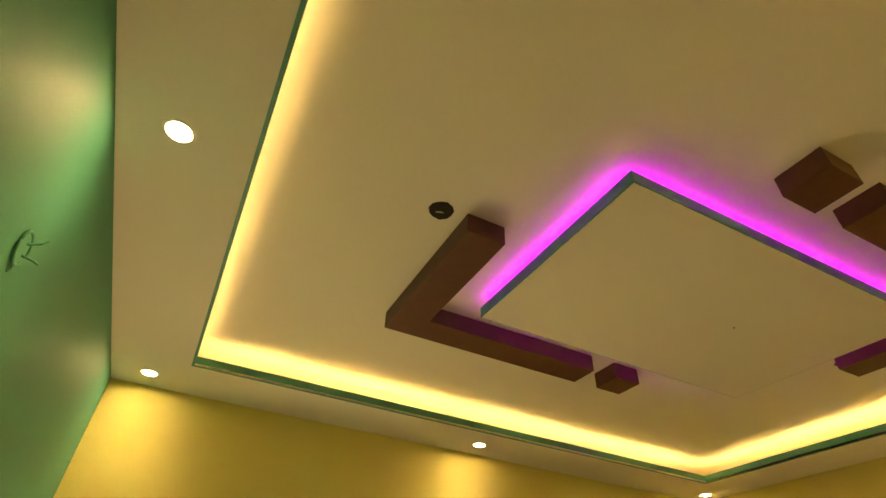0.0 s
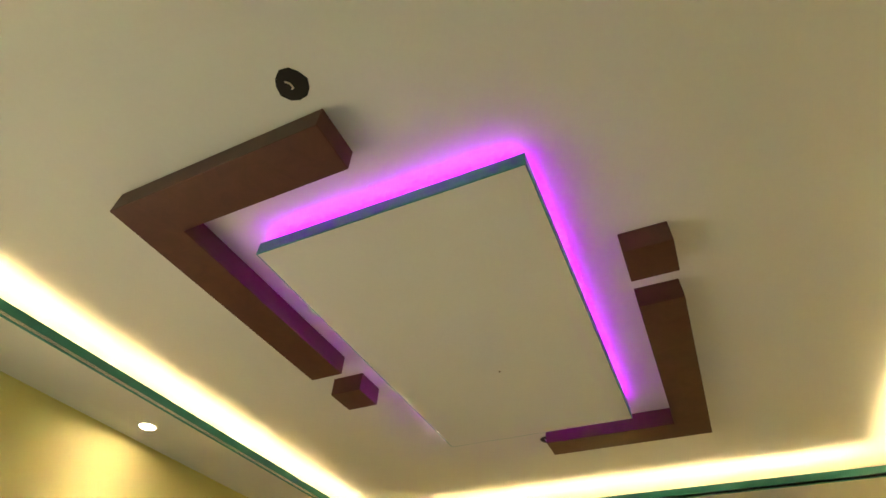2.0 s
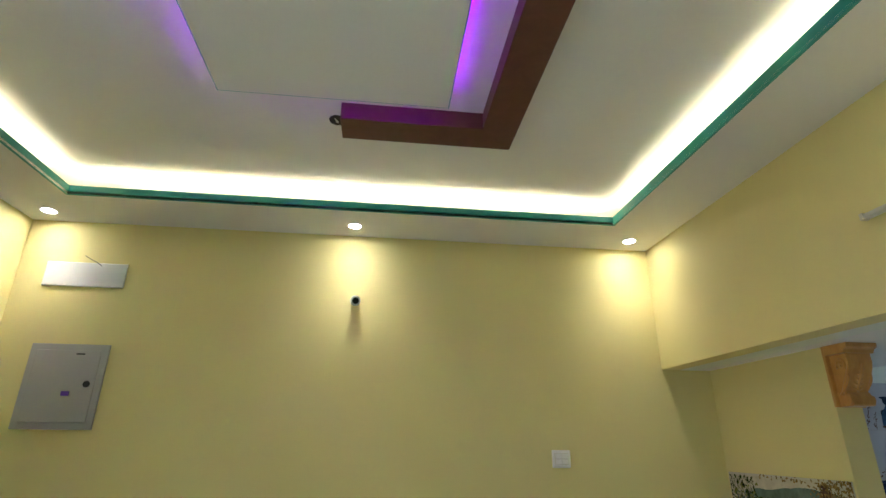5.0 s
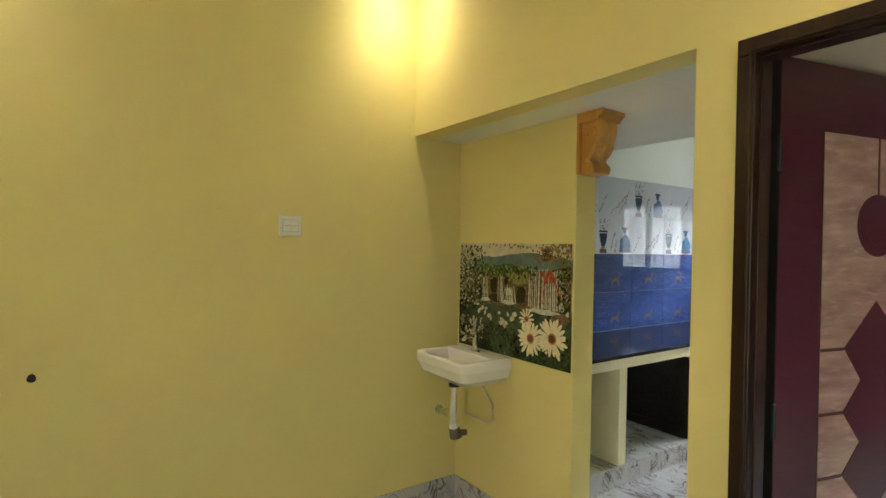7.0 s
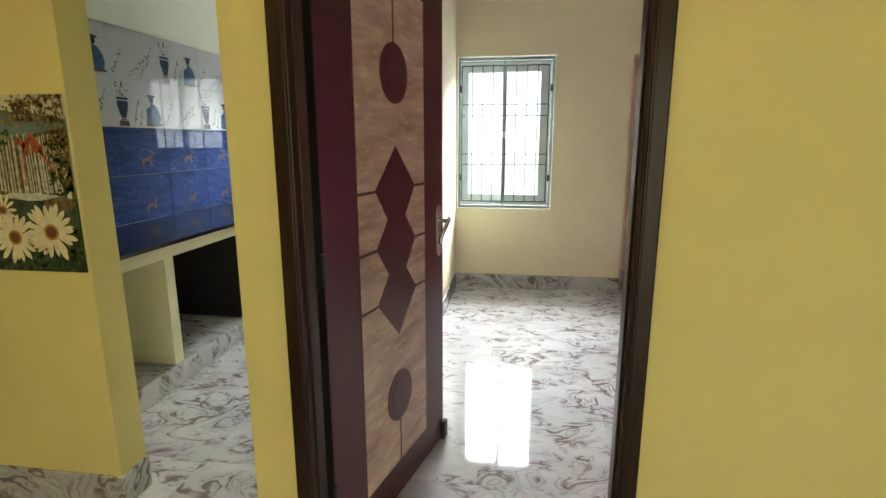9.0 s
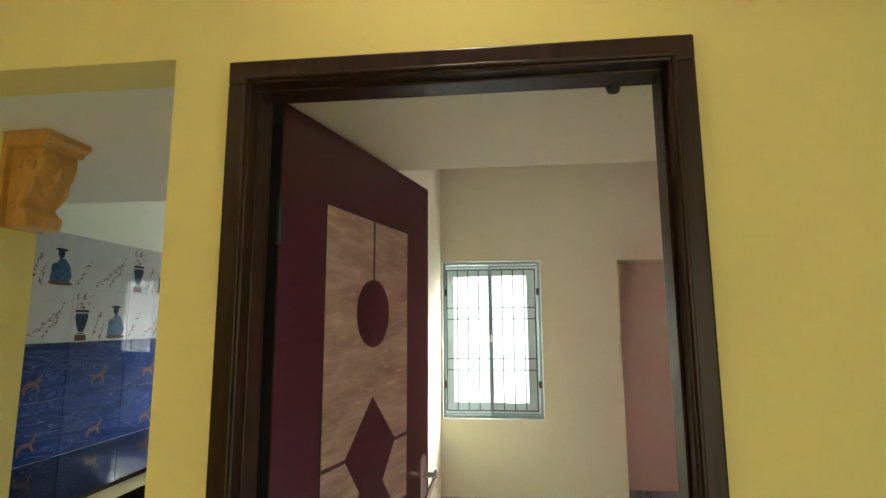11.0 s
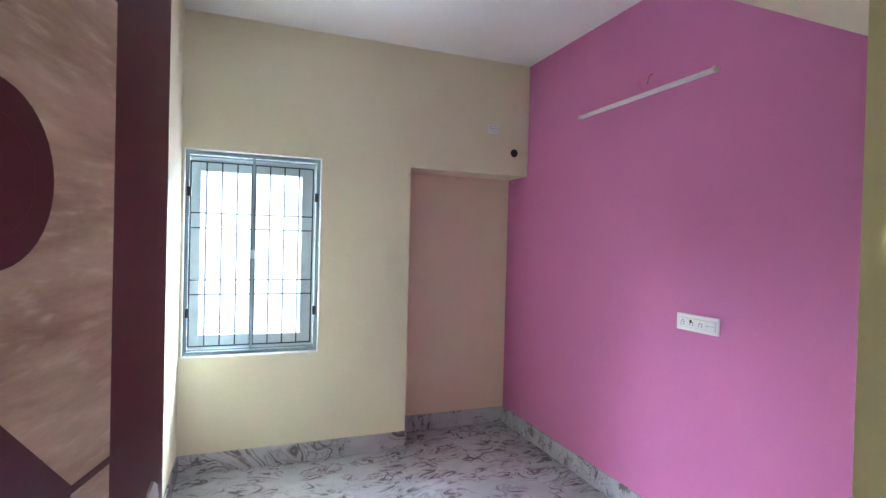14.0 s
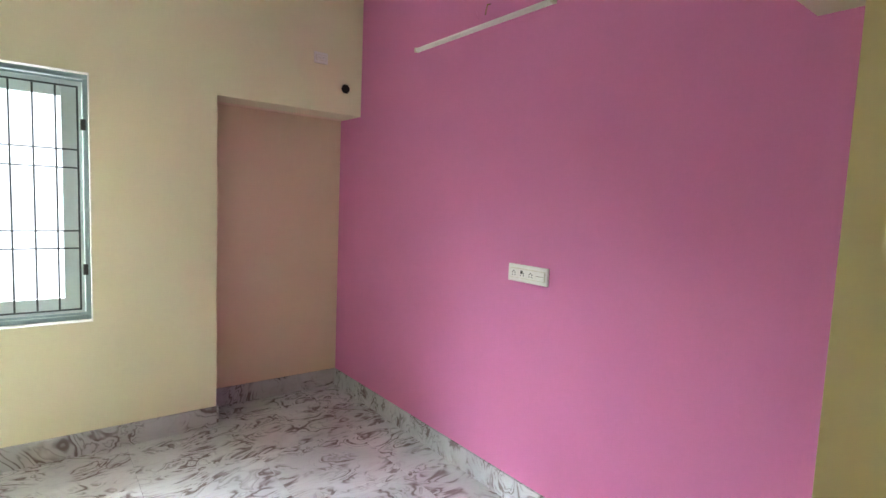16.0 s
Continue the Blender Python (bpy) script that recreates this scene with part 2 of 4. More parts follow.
M = dict(
    hall=mat("pale_yellow_paint", (0.74, 0.65, 0.27), 0.7, spread=0.03, scale=1.2, grain=90, bump=0.05, spec=0.3),
    green=mat("sea_green_paint", (0.03, 0.27, 0.19), 0.6, spread=0.06, scale=1.5, grain=90, bump=0.05),
    reveal=mat("pale_olive_cream_paint", (0.78, 0.73, 0.48), 0.5, spread=0.03, scale=1.2, grain=90, bump=0.05),
    cream=mat("cream_paint", (0.75, 0.71, 0.51), 0.7, spread=0.03, scale=1.2, grain=90, bump=0.05, spec=0.3),
    niche=mat("peach_paint", (0.76, 0.60, 0.45), 0.55, spread=0.03, scale=1.2, grain=90, bump=0.05),
    pink=mat("pink_paint", (0.62, 0.195, 0.40), 0.7, spread=0.04, scale=1.5, grain=90, bump=0.05, spec=0.3),
    white=mat("white_ceiling_paint", (0.80, 0.785, 0.75), 0.7, spread=0.03, scale=1.0, grain=70, bump=0.05, spec=0.3),
    kitchen=mat("pale_mint_paint", (0.76, 0.79, 0.69), 0.55, spread=0.03, scale=1.2, grain=90, bump=0.05),
    teal=mat("teal_paint", (0.05, 0.32, 0.29), 0.45, spread=0.08, scale=6, grain=120, bump=0.08),
    brown=wood("brown_painted_board", (0.085, 0.024, 0.016), (0.12, 0.036, 0.022), 0.5, (1, 1, 1), 14),
    frame=wood("dark_polished_wood", (0.012, 0.005, 0.003), (0.036, 0.016, 0.006), 0.4, (9, 9, 0.7), 5, 0.05, spec=0.25),
    leaf=wood("maroon_laminate", (0.052, 0.009, 0.011), (0.075, 0.014, 0.016), 0.33, (1, 1, 6), 8, 0.1),
    inlay=wood("travertine_laminate", (0.28, 0.185, 0.13), (0.62, 0.48, 0.37), 0.42, (1.2, 1.2, 5.5), 2.6, flecks=(0.70, 0.60, 0.51), warp=0.15),
    oak=wood("carved_teak", (0.46, 0.22, 0.045), (0.62, 0.34, 0.08), 0.35, (3, 3, 1), 6, 0.3),
    plastic=mat("white_plastic", (0.78, 0.77, 0.74), 0.35, spread=0.02, bump=0.0),
    ivory=mat("ivory_plastic", (0.62, 0.58, 0.48), 0.4, spread=0.03, bump=0.0),
    ceramic=mat("white_ceramic", (0.82, 0.81, 0.78), 0.08, spread=0.02, bump=0.0),
    chrome=mat("chrome", (0.75, 0.75, 0.75), 0.15, 1.0, bump=0.0),
    dull=mat("tarnished_brass", (0.20, 0.16, 0.12), 0.4, 0.8, bump=0.02),
    steel=mat("brushed_steel", (0.68, 0.66, 0.63), 0.28, 1.0, bump=0.02),
    black=mat("black_plastic", (0.012, 0.012, 0.012), 0.4, bump=0.0),
    # near-black colour that stands for the shade inside holes
    hole=mat("dark_cavity", (0.02, 0.017, 0.013), 0.9, bump=0.2),
    granite=mat("black_granite", (0.012, 0.013, 0.016), 0.08, spread=0.5, scale=80, grain=300, bump=0.0),
    matte_black=mat("unpolished_black_granite", (0.014, 0.013, 0.013), 0.75, spread=0.5, scale=40, grain=200, bump=0.1, spec=0.2),
    cave=mat("dark_cave_print", (0.028, 0.018, 0.010), 0.2, spread=0.6, scale=50, bump=0.0),
    alu=mat("grey_blue_aluminium", (0.27, 0.35, 0.37), 0.45, 0.2, bump=0.02),
    upvc=mat("window_sash_paint", (0.55, 0.62, 0.63), 0.4, bump=0.02),
    iron=mat("dark_grill_iron", (0.03, 0.04, 0.045), 0.5, 0.3, bump=0.05),
    marble=marble("swirled_marble_tile"),
    grout=mat("grey_grout", (0.42, 0.40, 0.38), 0.8, bump=0.1),
    pale=mat("pale_grey_tile", (0.49, 0.50, 0.53), 0.015, spread=0.06, scale=9, grain=40, bump=0.0),
    decal=mat("navy_tile_print", (0.015, 0.03, 0.06), 0.1, spread=0.5, scale=40, bump=0.0),
    umber=mat("umber_tile_print", (0.10, 0.06, 0.045), 0.1, spread=0.4, scale=50, bump=0.0),
    deer=mat("tan_tile_print", (0.15, 0.085, 0.07), 0.1, spread=0.3, scale=40, bump=0.0),
    mural=mural_print("landscape_print"),
    waves=blue_tile("blue_wave_glaze"),
    dawn=mat("cream_sky_print", (0.60, 0.55, 0.40), 0.2, spread=0.2, scale=12, bump=0.0),
    hill=mat("grey_green_hill_print", (0.13, 0.19, 0.16), 0.2, spread=0.35, scale=14, bump=0.0),
    grove=mat("green_wood_print", (0.06, 0.10, 0.03), 0.2, spread=0.6, scale=60, bump=0.0),
    cliff=mat("brown_cliff_print", (0.13, 0.095, 0.04), 0.2, spread=0.9, scale=45, bump=0.0),
    lime=mat("yellow_green_print", (0.22, 0.23, 0.06), 0.2, spread=0.5, scale=70, bump=0.0),
    mist=mat("white_spray_print", (0.50, 0.51, 0.45), 0.2, spread=0.3, scale=60, bump=0.0),
    pond=mat("pond_print", (0.05, 0.075, 0.045), 0.2, spread=0.5, scale=25, bump=0.0),
    stone=mat("brown_rock_print", (0.16, 0.11, 0.06), 0.2, spread=0.6, scale=40, bump=0.0),
    amber=mat("amber_flower_print", (0.45, 0.20, 0.03), 0.3, spread=0.4, scale=200, bump=0.0),
    petal=mat("cream_petal_print", (0.76, 0.69, 0.46), 0.2, spread=0.15, scale=40, bump=0.0),
    eye=mat("brown_flower_eye", (0.16, 0.045, 0.015), 0.3, spread=0.5, scale=200, bump=0.0),
    foliage=mat("dark_leaf_print", (0.03, 0.055, 0.02), 0.2, spread=0.7, scale=60, bump=0.0),
    rust=mat("autumn_leaf_print", (0.26, 0.17, 0.06), 0.2, spread=0.6, scale=60, bump=0.0),
    bloom=mat("pale_blossom_print", (0.52, 0.48, 0.32), 0.2, spread=0.4, scale=60, bump=0.0),
    navy=mat("slate_blue_print", (0.04, 0.09, 0.17), 0.1, spread=0.4, scale=40, bump=0.0),
    purple_ink=mat("violet_sticker", (0.12, 0.05, 0.4), 0.3, bump=0.0),
    spray=mat("pale_spray_print", (0.50, 0.49, 0.38), 0.2, spread=0.5, scale=70, bump=0.0),
    red=mat("red_print", (0.40, 0.10, 0.05), 0.2, spread=0.5, scale=60, bump=0.0),
    grey=mat("grey_enamel", (0.40, 0.39, 0.36), 0.4, spread=0.04, bump=0.03),
    cove=glow("warm_led", (1.0, 0.76, 0.38), COVE_E),
    spot=glow("downlight_lens", (1.0, 0.84, 0.60), 70.0),
    purple=glow("purple_led", (0.50, 0.0, 1.0), PURPLE_E),
    outside=glow("bright_overcast", (0.92, 1.0, 1.0), OUT_E),
)
glass = bpy.data.materials.new("window_glass")
glass.use_nodes = True
glass.node_tree.nodes["Principled BSDF"].inputs["Transmission Weight"].default_value = 1.0
glass.node_tree.nodes["Principled BSDF"].inputs["Roughness"].default_value = 0.0
glass.node_tree.nodes["Principled BSDF"].inputs["IOR"].default_value = 1.1
M["glass"] = glass


# ---- mesh helpers ----
def bm_box(x0, y0, z0, x1, y1, z1, bevel=0.0, bm=None, seg=2):
    own = bmesh.new()
    bmesh.ops.create_cube(own, size=1.0, matrix=Matrix.Translation(((x0 + x1) / 2, (y0 + y1) / 2, (z0 + z1) / 2)) @ Matrix.Diagonal((abs(x1 - x0), abs(y1 - y0), abs(z1 - z0), 1)))
    if bevel:
        bmesh.ops.bevel(own, geom=own.edges[:], offset=bevel, segments=seg, affect="EDGES", profile=0.5)
    return join(bm, own)


def join(bm, own):
    if bm is None:
        return own
    tmp = bpy.data.meshes.new("tmp")
    own.to_mesh(tmp)
    own.free()
    bm.from_mesh(tmp)
    bpy.data.meshes.remove(tmp)
    return bm


def bm_cyl(a, b, r, r2=None, seg=16, bm=None):
    a, b = Vector(a), Vector(b)
    own = bmesh.new()
    turn = (b - a).to_track_quat("Z", "Y").to_matrix().to_4x4()
    bmesh.ops.create_cone(own, cap_ends=True, segments=seg, radius1=r, radius2=r if r2 is None else r2, depth=(b - a).length,
                          matrix=Matrix.Translation((a + b) / 2) @ turn)
    return join(bm, own)


def bm_prism(points, axis, lo, hi, bm=None, bevel=0.0):
    """A polygon given in the two other axes (in xyz order), drawn out along axis from lo to hi."""
    own = bmesh.new()
    def at(p, d):
        q = list(p)
        q.insert("xyz".index(axis), d)
        return q
    va = [own.verts.new(at(p, lo)) for p in points]
    vb = [own.verts.new(at(p, hi)) for p in points]
    own.faces.new(va)
    own.faces.new(vb[::-1])
    for i in range(len(points)):
        j = (i + 1) % len(points)
        own.faces.new((va[j], va[i], vb[i], vb[j]))
    bmesh.ops.recalc_face_normals(own, faces=own.faces[:])
    if bevel:
        bmesh.ops.bevel(own, geom=own.edges[:], offset=bevel, segments=2, affect="EDGES", profile=0.5)
    return join(bm, own)


def bm_tube(points, r, seg=10, bm=None):
    own = bmesh.new()
    pts = [Vector(p) for p in points]
    rings = []
    for i, p in enumerate(pts):
        d = (pts[min(i + 1, len(pts) - 1)] - pts[max(i - 1, 0)]).normalized()
        q = d.to_track_quat("Z", "Y")
        rings.append([own.verts.new(p + q @ Vector((r * math.cos(2 * math.pi * k / seg), r * math.sin(2 * math.pi * k / seg), 0))) for k in range(seg)])
    for a, b in zip(rings, rings[1:]):
        for k in range(seg):
            own.faces.new((a[k], a[(k + 1) % seg], b[(k + 1) % seg], b[k]))
    own.faces.new(rings[0][::-1])
    own.faces.new(rings[-1])
    bmesh.ops.recalc_face_normals(own, faces=own.faces[:])
    return join(bm, own)


def mesh_of(name, bm, material, smooth=False):
    me = bpy.data.meshes.new(name)
    bm.to_mesh(me)
    bm.free()
    me.materials.append(material)
    if smooth:
        for p in me.polygons:
            p.use_smooth = True
    return me


def part(name, bm, material, parent, label="", smooth=False):
    ob = new(name, mesh_of(name, bm, material, smooth))
    ob.parent = parent
    return tagged(ob, label) if label else ob


def thing(name, label, category, group="", where=(0, 0, 0)):
    ob = new(name)
    ob.empty_display_size = 0.1
    return tagged(ob, label, category, group)


def solid(name, bm, material, label, category, kind="", smooth=False, group=""):
    return tagged(new(name, mesh_of(name, bm, material, smooth)), label, category, group, kind)


# ---- the large structure ----
HX0, HX1, HY0, HY1 = -0.46, 3.5, 0.57, 5.0      # hall
BX0, BX1, BY0, BY1 = 3.735, 7.08, 0.68, 3.2     # bedroom
KY0, KY1 = 3.335, 5.2                           # kitchen
SOF, UP, CEIL = 2.94, 3.105, 2.99
HEAD = 2.13                                     # underside of the kitchen opening
DY0, DY1, DZ = 2.312, 3.229, 2.11                 # door frame, outer
REV = 2.25                                      # south edge of the door reveal in the bedroom


def wall(name, boxes, material, label):
    bm = bmesh.new()
    for b in boxes:
        bm_box(*b, bm=bm)
    return solid(name, bm, material, label, "wall", "structure")


wall("wall_south", [(HX0 - 0.2, HY0 - 0.2, 0, HX1, HY0, UP)], M["green"], "sea green painted hall wall")
# the opening is assumed and out of view; it holds the added fill lamp
wall("wall_west", [(HX0 - 0.2, HY0, 0, HX0, 0.75, UP), (HX0 - 0.2, 0.75, 2.12, HX0, 1.95, UP), (HX0 - 0.2, 1.95, 0, HX0, HY1, UP)], M["hall"], "pale yellow painted hall wall with an added unseen opening for the fill lamp")
wall("wall_north", [(HX0 - 0.2, HY1, 0, 3.965, HY1 + 0.2, UP)], M["hall"], "pale yellow painted hall wall")
XM = 3.62
wall("wall_east", [(HX1, HY0 - 0.2, 0, XM, DY0, UP), (HX1, DY0, DZ, XM, DY1, UP), (HX1, DY1, 0, XM, 3.355, UP), (HX1, 3.355, HEAD, XM, HY1, UP)],
     M["hall"], "pale yellow painted hall wall with door and kitchen opening")
wall("wall_bedroom_west", [(XM, BY0 - 0.2, 0, BX0, REV, CEIL), (XM, REV, DZ - 0.02, BX0, DY1, CEIL), (XM, DY1, 0, BX0, 3.335, CEIL)],
     M["cream"], "cream painted bedroom wall around the door")
wall("wall_kitchen_west", [(XM, 3.335, HEAD, BX0, HY1, CEIL)], M["kitchen"], "pale painted wall above the kitchen opening")
wall("wall_partition", [(BX0, BY1, 0, BX1, KY0, CEIL)], M["cream"], "cream painted partition between bedroom and kitchen")
WY0, WY1, WZ0, WZ1 = 2.32, 3.185, 0.757, 2.113   # bedroom window opening
VY0, VY1, VZ0, VZ1 = 3.97, 4.885, 1.19, 2.11      # kitchen window opening
NY1, NX1, NZ = 1.67, 7.395, 2.1                  # niche
wall("wall_bedroom_east", [(BX1, BY0, NZ, BX1 + 0.23, NY1, CEIL), (BX1, NY1, 0, BX1 + 0.23, WY0, CEIL), (BX1, WY0, 0, BX1 + 0.23, WY1, WZ0),
                           (BX1, WY0, WZ1, BX1 + 0.23, WY1, CEIL), (BX1, WY1, 0, BX1 + 0.23, KY0 - 0.06, CEIL)], M["cream"], "cream painted wall with window and niche")
wall("wall_niche", [(NX1, BY0, 0, NX1 + 0.1, NY1 + 0.1, NZ + 0.1), (BX1 + 0.23, NY1, 0, NX1, NY1 + 0.1, NZ + 0.1), (BX1 + 0.23, BY0, NZ, NX1, NY1, NZ + 0.1)],
     M["niche"], "peach painted back of the niche")
wall("wall_kitchen_east", [(BX1, KY0 - 0.06, 0, BX1 + 0.23, VY0, CEIL), (BX1, VY0, 0, BX1 + 0.23, VY1, VZ0), (BX1, VY0, VZ1, BX1 + 0.23, VY1, CEIL),
                           (BX1, VY1, 0, BX1 + 0.23, KY1 + 0.2, CEIL)], M["kitchen"], "pale painted kitchen wall with window")
wall("wall_kitchen_north", [(3.965, KY1, 0, BX1, KY1 + 0.2, CEIL)], M["kitchen"], "pale painted kitchen wall above tiles")
wall("wall_pink", [(BX0, BY0 - 0.2, 0, NX1 + 0.1, BY0, CEIL)], M["pink"], "pink painted bedroom wall")
SX0, SX1, SY0 = 3.83, 3.965, 4.10                # stub wall that carries the mural
wall("wall_stub", [(SX0, SY0, 0, SX1, HY1, HEAD)], M["hall"], "pale yellow stub wall behind the wash basin")
solid("ceiling_hall", bm_box(HX0 - 0.2, HY0 - 0.2, UP, HX1 + 0.12, HY1 + 0.2, UP + 0.12), M["white"], "white painted upper hall ceiling", "ceiling", "structure")
solid("ceiling_bedroom", bm_box(XM, BY0 - 0.2, CEIL, NX1 + 0.1, KY1 + 0.2, CEIL + 0.09), M["white"], "white painted ceiling", "ceiling", "structure")
solid("bedroom_loft", bm_box(BX0, BY0, 2.1, 4.255, BY1, 2.2), M["cream"], "cream painted concrete loft slab over the door", "loft slab", "structure")
solid("kitchen_loft", bm_box(BX0, KY0, HEAD, 4.68, HY1, HEAD + 0.1, bm=bm_box(3.965, HY1, HEAD, 4.68, KY1, HEAD + 0.1)), M["white"], "white painted concrete loft slab over the kitchen entry", "loft slab", "structure")

# dropped border of the hall ceiling with the open cove
CX0, CX1, CY0, CY1 = -0.046, 3.084, 0.953, 4.587
bm = bmesh.new()
for b in ((HX0, HY0, CX0, HY1), (CX1, HY0, HX1, HY1), (CX0, HY0, CX1, CY0), (CX0, CY1, CX1, HY1)):
    bm_box(b[0], b[1], SOF, b[2], b[3], SOF + 0.012, bm=bm)
solid("ceiling_border", bm, M["white"], "white dropped plasterboard border of the hall ceiling", "ceiling", "structure")
LIP = 0.05
bm = bmesh.new()
for b in ((CX0 - 0.012, CY0 - 0.012, CX0, CY1 + 0.012), (CX1, CY0 - 0.012, CX1 + 0.012, CY1 + 0.012), (CX0, CY0 - 0.012, CX1, CY0), (CX0, CY1, CX1, CY1 + 0.012)):
    bm_box(b[0], b[1], SOF - 0.003, b[2], b[3], SOF + (0.034 if b[3] == CY0 else LIP), bm=bm)
solid("cove_trim", bm, M["teal"], "teal painted lip of the ceiling cove", "trim", "structure")
LED = ((CX0 - 0.024, CY0, CX0 - 0.014, CY1, LIP), (CX1 + 0.014, CY0, CX1 + 0.024, CY1, LIP), (CX0, CY0 - 0.024, CX1, CY0 - 0.014, 0.034), (CX0, CY1 + 0.014, CX1, CY1 + 0.024, LIP))
for b in LED:
    solid("led_strip", bm_box(b[0], b[1], SOF + 0.0125, b[2], b[3], SOF + b[4] - 0.014), M["cove"], "warm white led strip lying in the ceiling cove", "led strip", group="cove led strips")

# floor bed; the tiles come last
solid("floor", bm_box(HX0 - 0.2, HY0 - 0.2, -0.12, NX1 + 0.1, HY1 + 0.2, -0.004), M["grout"], "tiled floor bed with thin grey joints", "floor", "structure")
SK, ST = 0.13, 0.012


def skirting(x0, y0, x1, y1):
    solid("baseboard", bm_box(x0, y0, 0, x1, y1, SK, 0.002), M["marble"], "swirled marble tile skirting", "baseboard", "structure")


for s in ((HX0, HY1 - ST, SX0, HY1), (HX0, 1.95, HX0 + ST, HY1 - ST), (HX0 + ST, HY0, HX1, HY0 + ST), (HX1 - ST, HY0 + ST, HX1, DY0), (HX1 - ST, DY1, HX1, 3.355),
          (SX0 - ST, SY0 - ST, SX0, HY1 - ST), (SX0, SY0 - ST, SX1, SY0), (BX0, BY1 - ST, BX1, BY1), (BX1 - ST, NY1, BX1, BY1 - ST), (BX1 - ST, NY1 - ST, NX1 - ST, NY1),
          (NX1 - ST, BY0 + ST, NX1, NY1), (BX0, BY0, NX1, BY0 + ST), (BX0, BY0 + ST, BX0 + ST, REV), (HX1, 3.355, XM, 3.355 + ST), (BX0, KY0, BX1, KY0 + ST)):
    skirting(*s)
solid("door_reveal", bm_box(XM, REV, 0.0, BX0 + 0.001, REV + 0.003, DZ - 0.02), M["reveal"], "pale yellow painted reveal beside the bedroom door", "wall", "structure")

# outside: a bright overcast backdrop
solid("backdrop", bm_box(16.0, -14, -4, 16.05, 20, 10), M["outside"], "bright overcast daylight outside", "backdrop", "structure")
lamp("open_sky", "AREA", look((11.3, 3.3, 4.5), (7.1, 3.3, 1.45)), SKY_W, (0.92, 0.98, 1.0), sx=12.0, sy=3.6)
# added unseen lamp below the windows, brightens ceilings and upper walls from outside
lamp("sunlit_ground", "AREA", look((9.6, 3.3, -1.6), (7.1, 3.0, 1.4)), BOUNCE_W, (0.96, 0.98, 1.0), sx=5.0, sy=2.6)
# added warm fill lamp in the assumed west opening, lifts the hall's even light
lamp("hall_daylight", "AREA", look((HX0 - 0.16, 1.35, 1.06), (3.0, 1.35, 1.06)), HALL_W, (1.0, 0.84, 0.60), sx=1.15, sy=2.05)
lamp("kitchen_daylight", "AREA", look((7.34, 4.43, 1.65), (7.0, 4.43, 1.65)), KWIN_W, (0.92, 0.98, 1.0), sx=0.95, sy=0.96)

# ---- hall ceiling things ----
panel = thing("ceiling_panel", "white floating ceiling panel with teal edges", "ceiling panel")
PX0, PX1, PY0, PY1, PZ = 0.995, 1.945, 2.025, 3.652, 3.01
part("board", bm_box(PX0 + 0.004, PY0 + 0.004, PZ, PX1 - 0.004, PY1 - 0.004, PZ + 0.048), M["white"], panel)
for b in ((PX0, PY0, PX0 + 0.004, PY1), (PX1 - 0.004, PY0, PX1, PY1), (PX0 + 0.004, PY0, PX1 - 0.004, PY0 + 0.004), (PX0 + 0.004, PY1 - 0.004, PX1 - 0.004, PY1)):
    part("edge", bm_box(b[0], b[1], PZ + 0.001, b[2], b[3], PZ + 0.052), M["teal"], panel, "teal painted edge")
part("core", bm_box(PX0 + 0.15, PY0 + 0.15, PZ + 0.048, PX1 - 0.15, PY1 - 0.15, UP), M["white"], panel)
for b in ((PX0 + 0.035, PY0 + 0.05, PX0 + 0.045, PY1 - 0.05), (PX1 - 0.04, PY0 + 0.05, PX1 - 0.03, PY1 - 0.05), (PX0 + 0.03, PY0 + 0.012, PX1 - 0.03, PY0 + 0.022), (PX0 + 0.05, PY1 - 0.045, PX1 - 0.05, PY1 - 0.035)):
    part("purple_led_strip", bm_box(b[0], b[1], PZ + 0.0485, b[2], b[3], PZ + 0.054), M["purple"], panel, "glowing purple led strip")

LZ, LW = 3.018, 0.16
L1X, L1Y = 0.678, 1.69
L2X, L2Y = 2.28, 3.955
solid("ceiling_ornament", bm_prism([(L1X, L1Y), (1.472, L1Y), (1.472, L1Y + LW), (L1X + LW, L1Y + LW), (L1X + LW, 2.80), (L1X, 2.80)], "z", LZ, UP - 0.0005, bevel=0.003),
      M["brown"], "dark brown L-shaped box ornament on the ceiling", "ornament", group="brown ceiling boxes")
solid("ceiling_ornament", bm_prism([(L2X, L2Y), (1.478, L2Y), (1.478, L2Y - LW), (L2X - LW, L2Y - LW), (L2X - LW, 2.80), (L2X, 2.80)][::-1], "z", LZ, UP - 0.0005, bevel=0.003),
      M["brown"], "dark brown L-shaped box ornament on the ceiling", "ornament", group="brown ceiling boxes")
for cx, cy in ((L1X + 0.085, 3.025), (L2X - 0.08, 2.572)):
    solid("ceiling_block", bm_box(cx - 0.08, cy - 0.08, LZ, cx + 0.08, cy + 0.08, UP - 0.0005, 0.003), M["brown"], "small dark brown square box on the ceiling", "ornament", group="brown ceiling boxes")


def downlight():
    t = thing("downlight", "round recessed white downlight, lit, in the ceiling border", "downlight", "ceiling downlights")
    own = bmesh.new()
    ri, ro = 0.036, 0.046
    ring = []
    for r, z in ((ri, 0.0), (ri, -0.004), (ro - 0.002, -0.004), (ro, 0.0)):
        ring.append([own.verts.new((r * math.cos(2 * math.pi * k / 32), r * math.sin(2 * math.pi * k / 32), z)) for k in range(32)])
    for a, b in zip(ring, ring[1:]):
        for k in range(32):
            own.faces.new((a[k], a[(k + 1) % 32], b[(k + 1) % 32], b[k]))
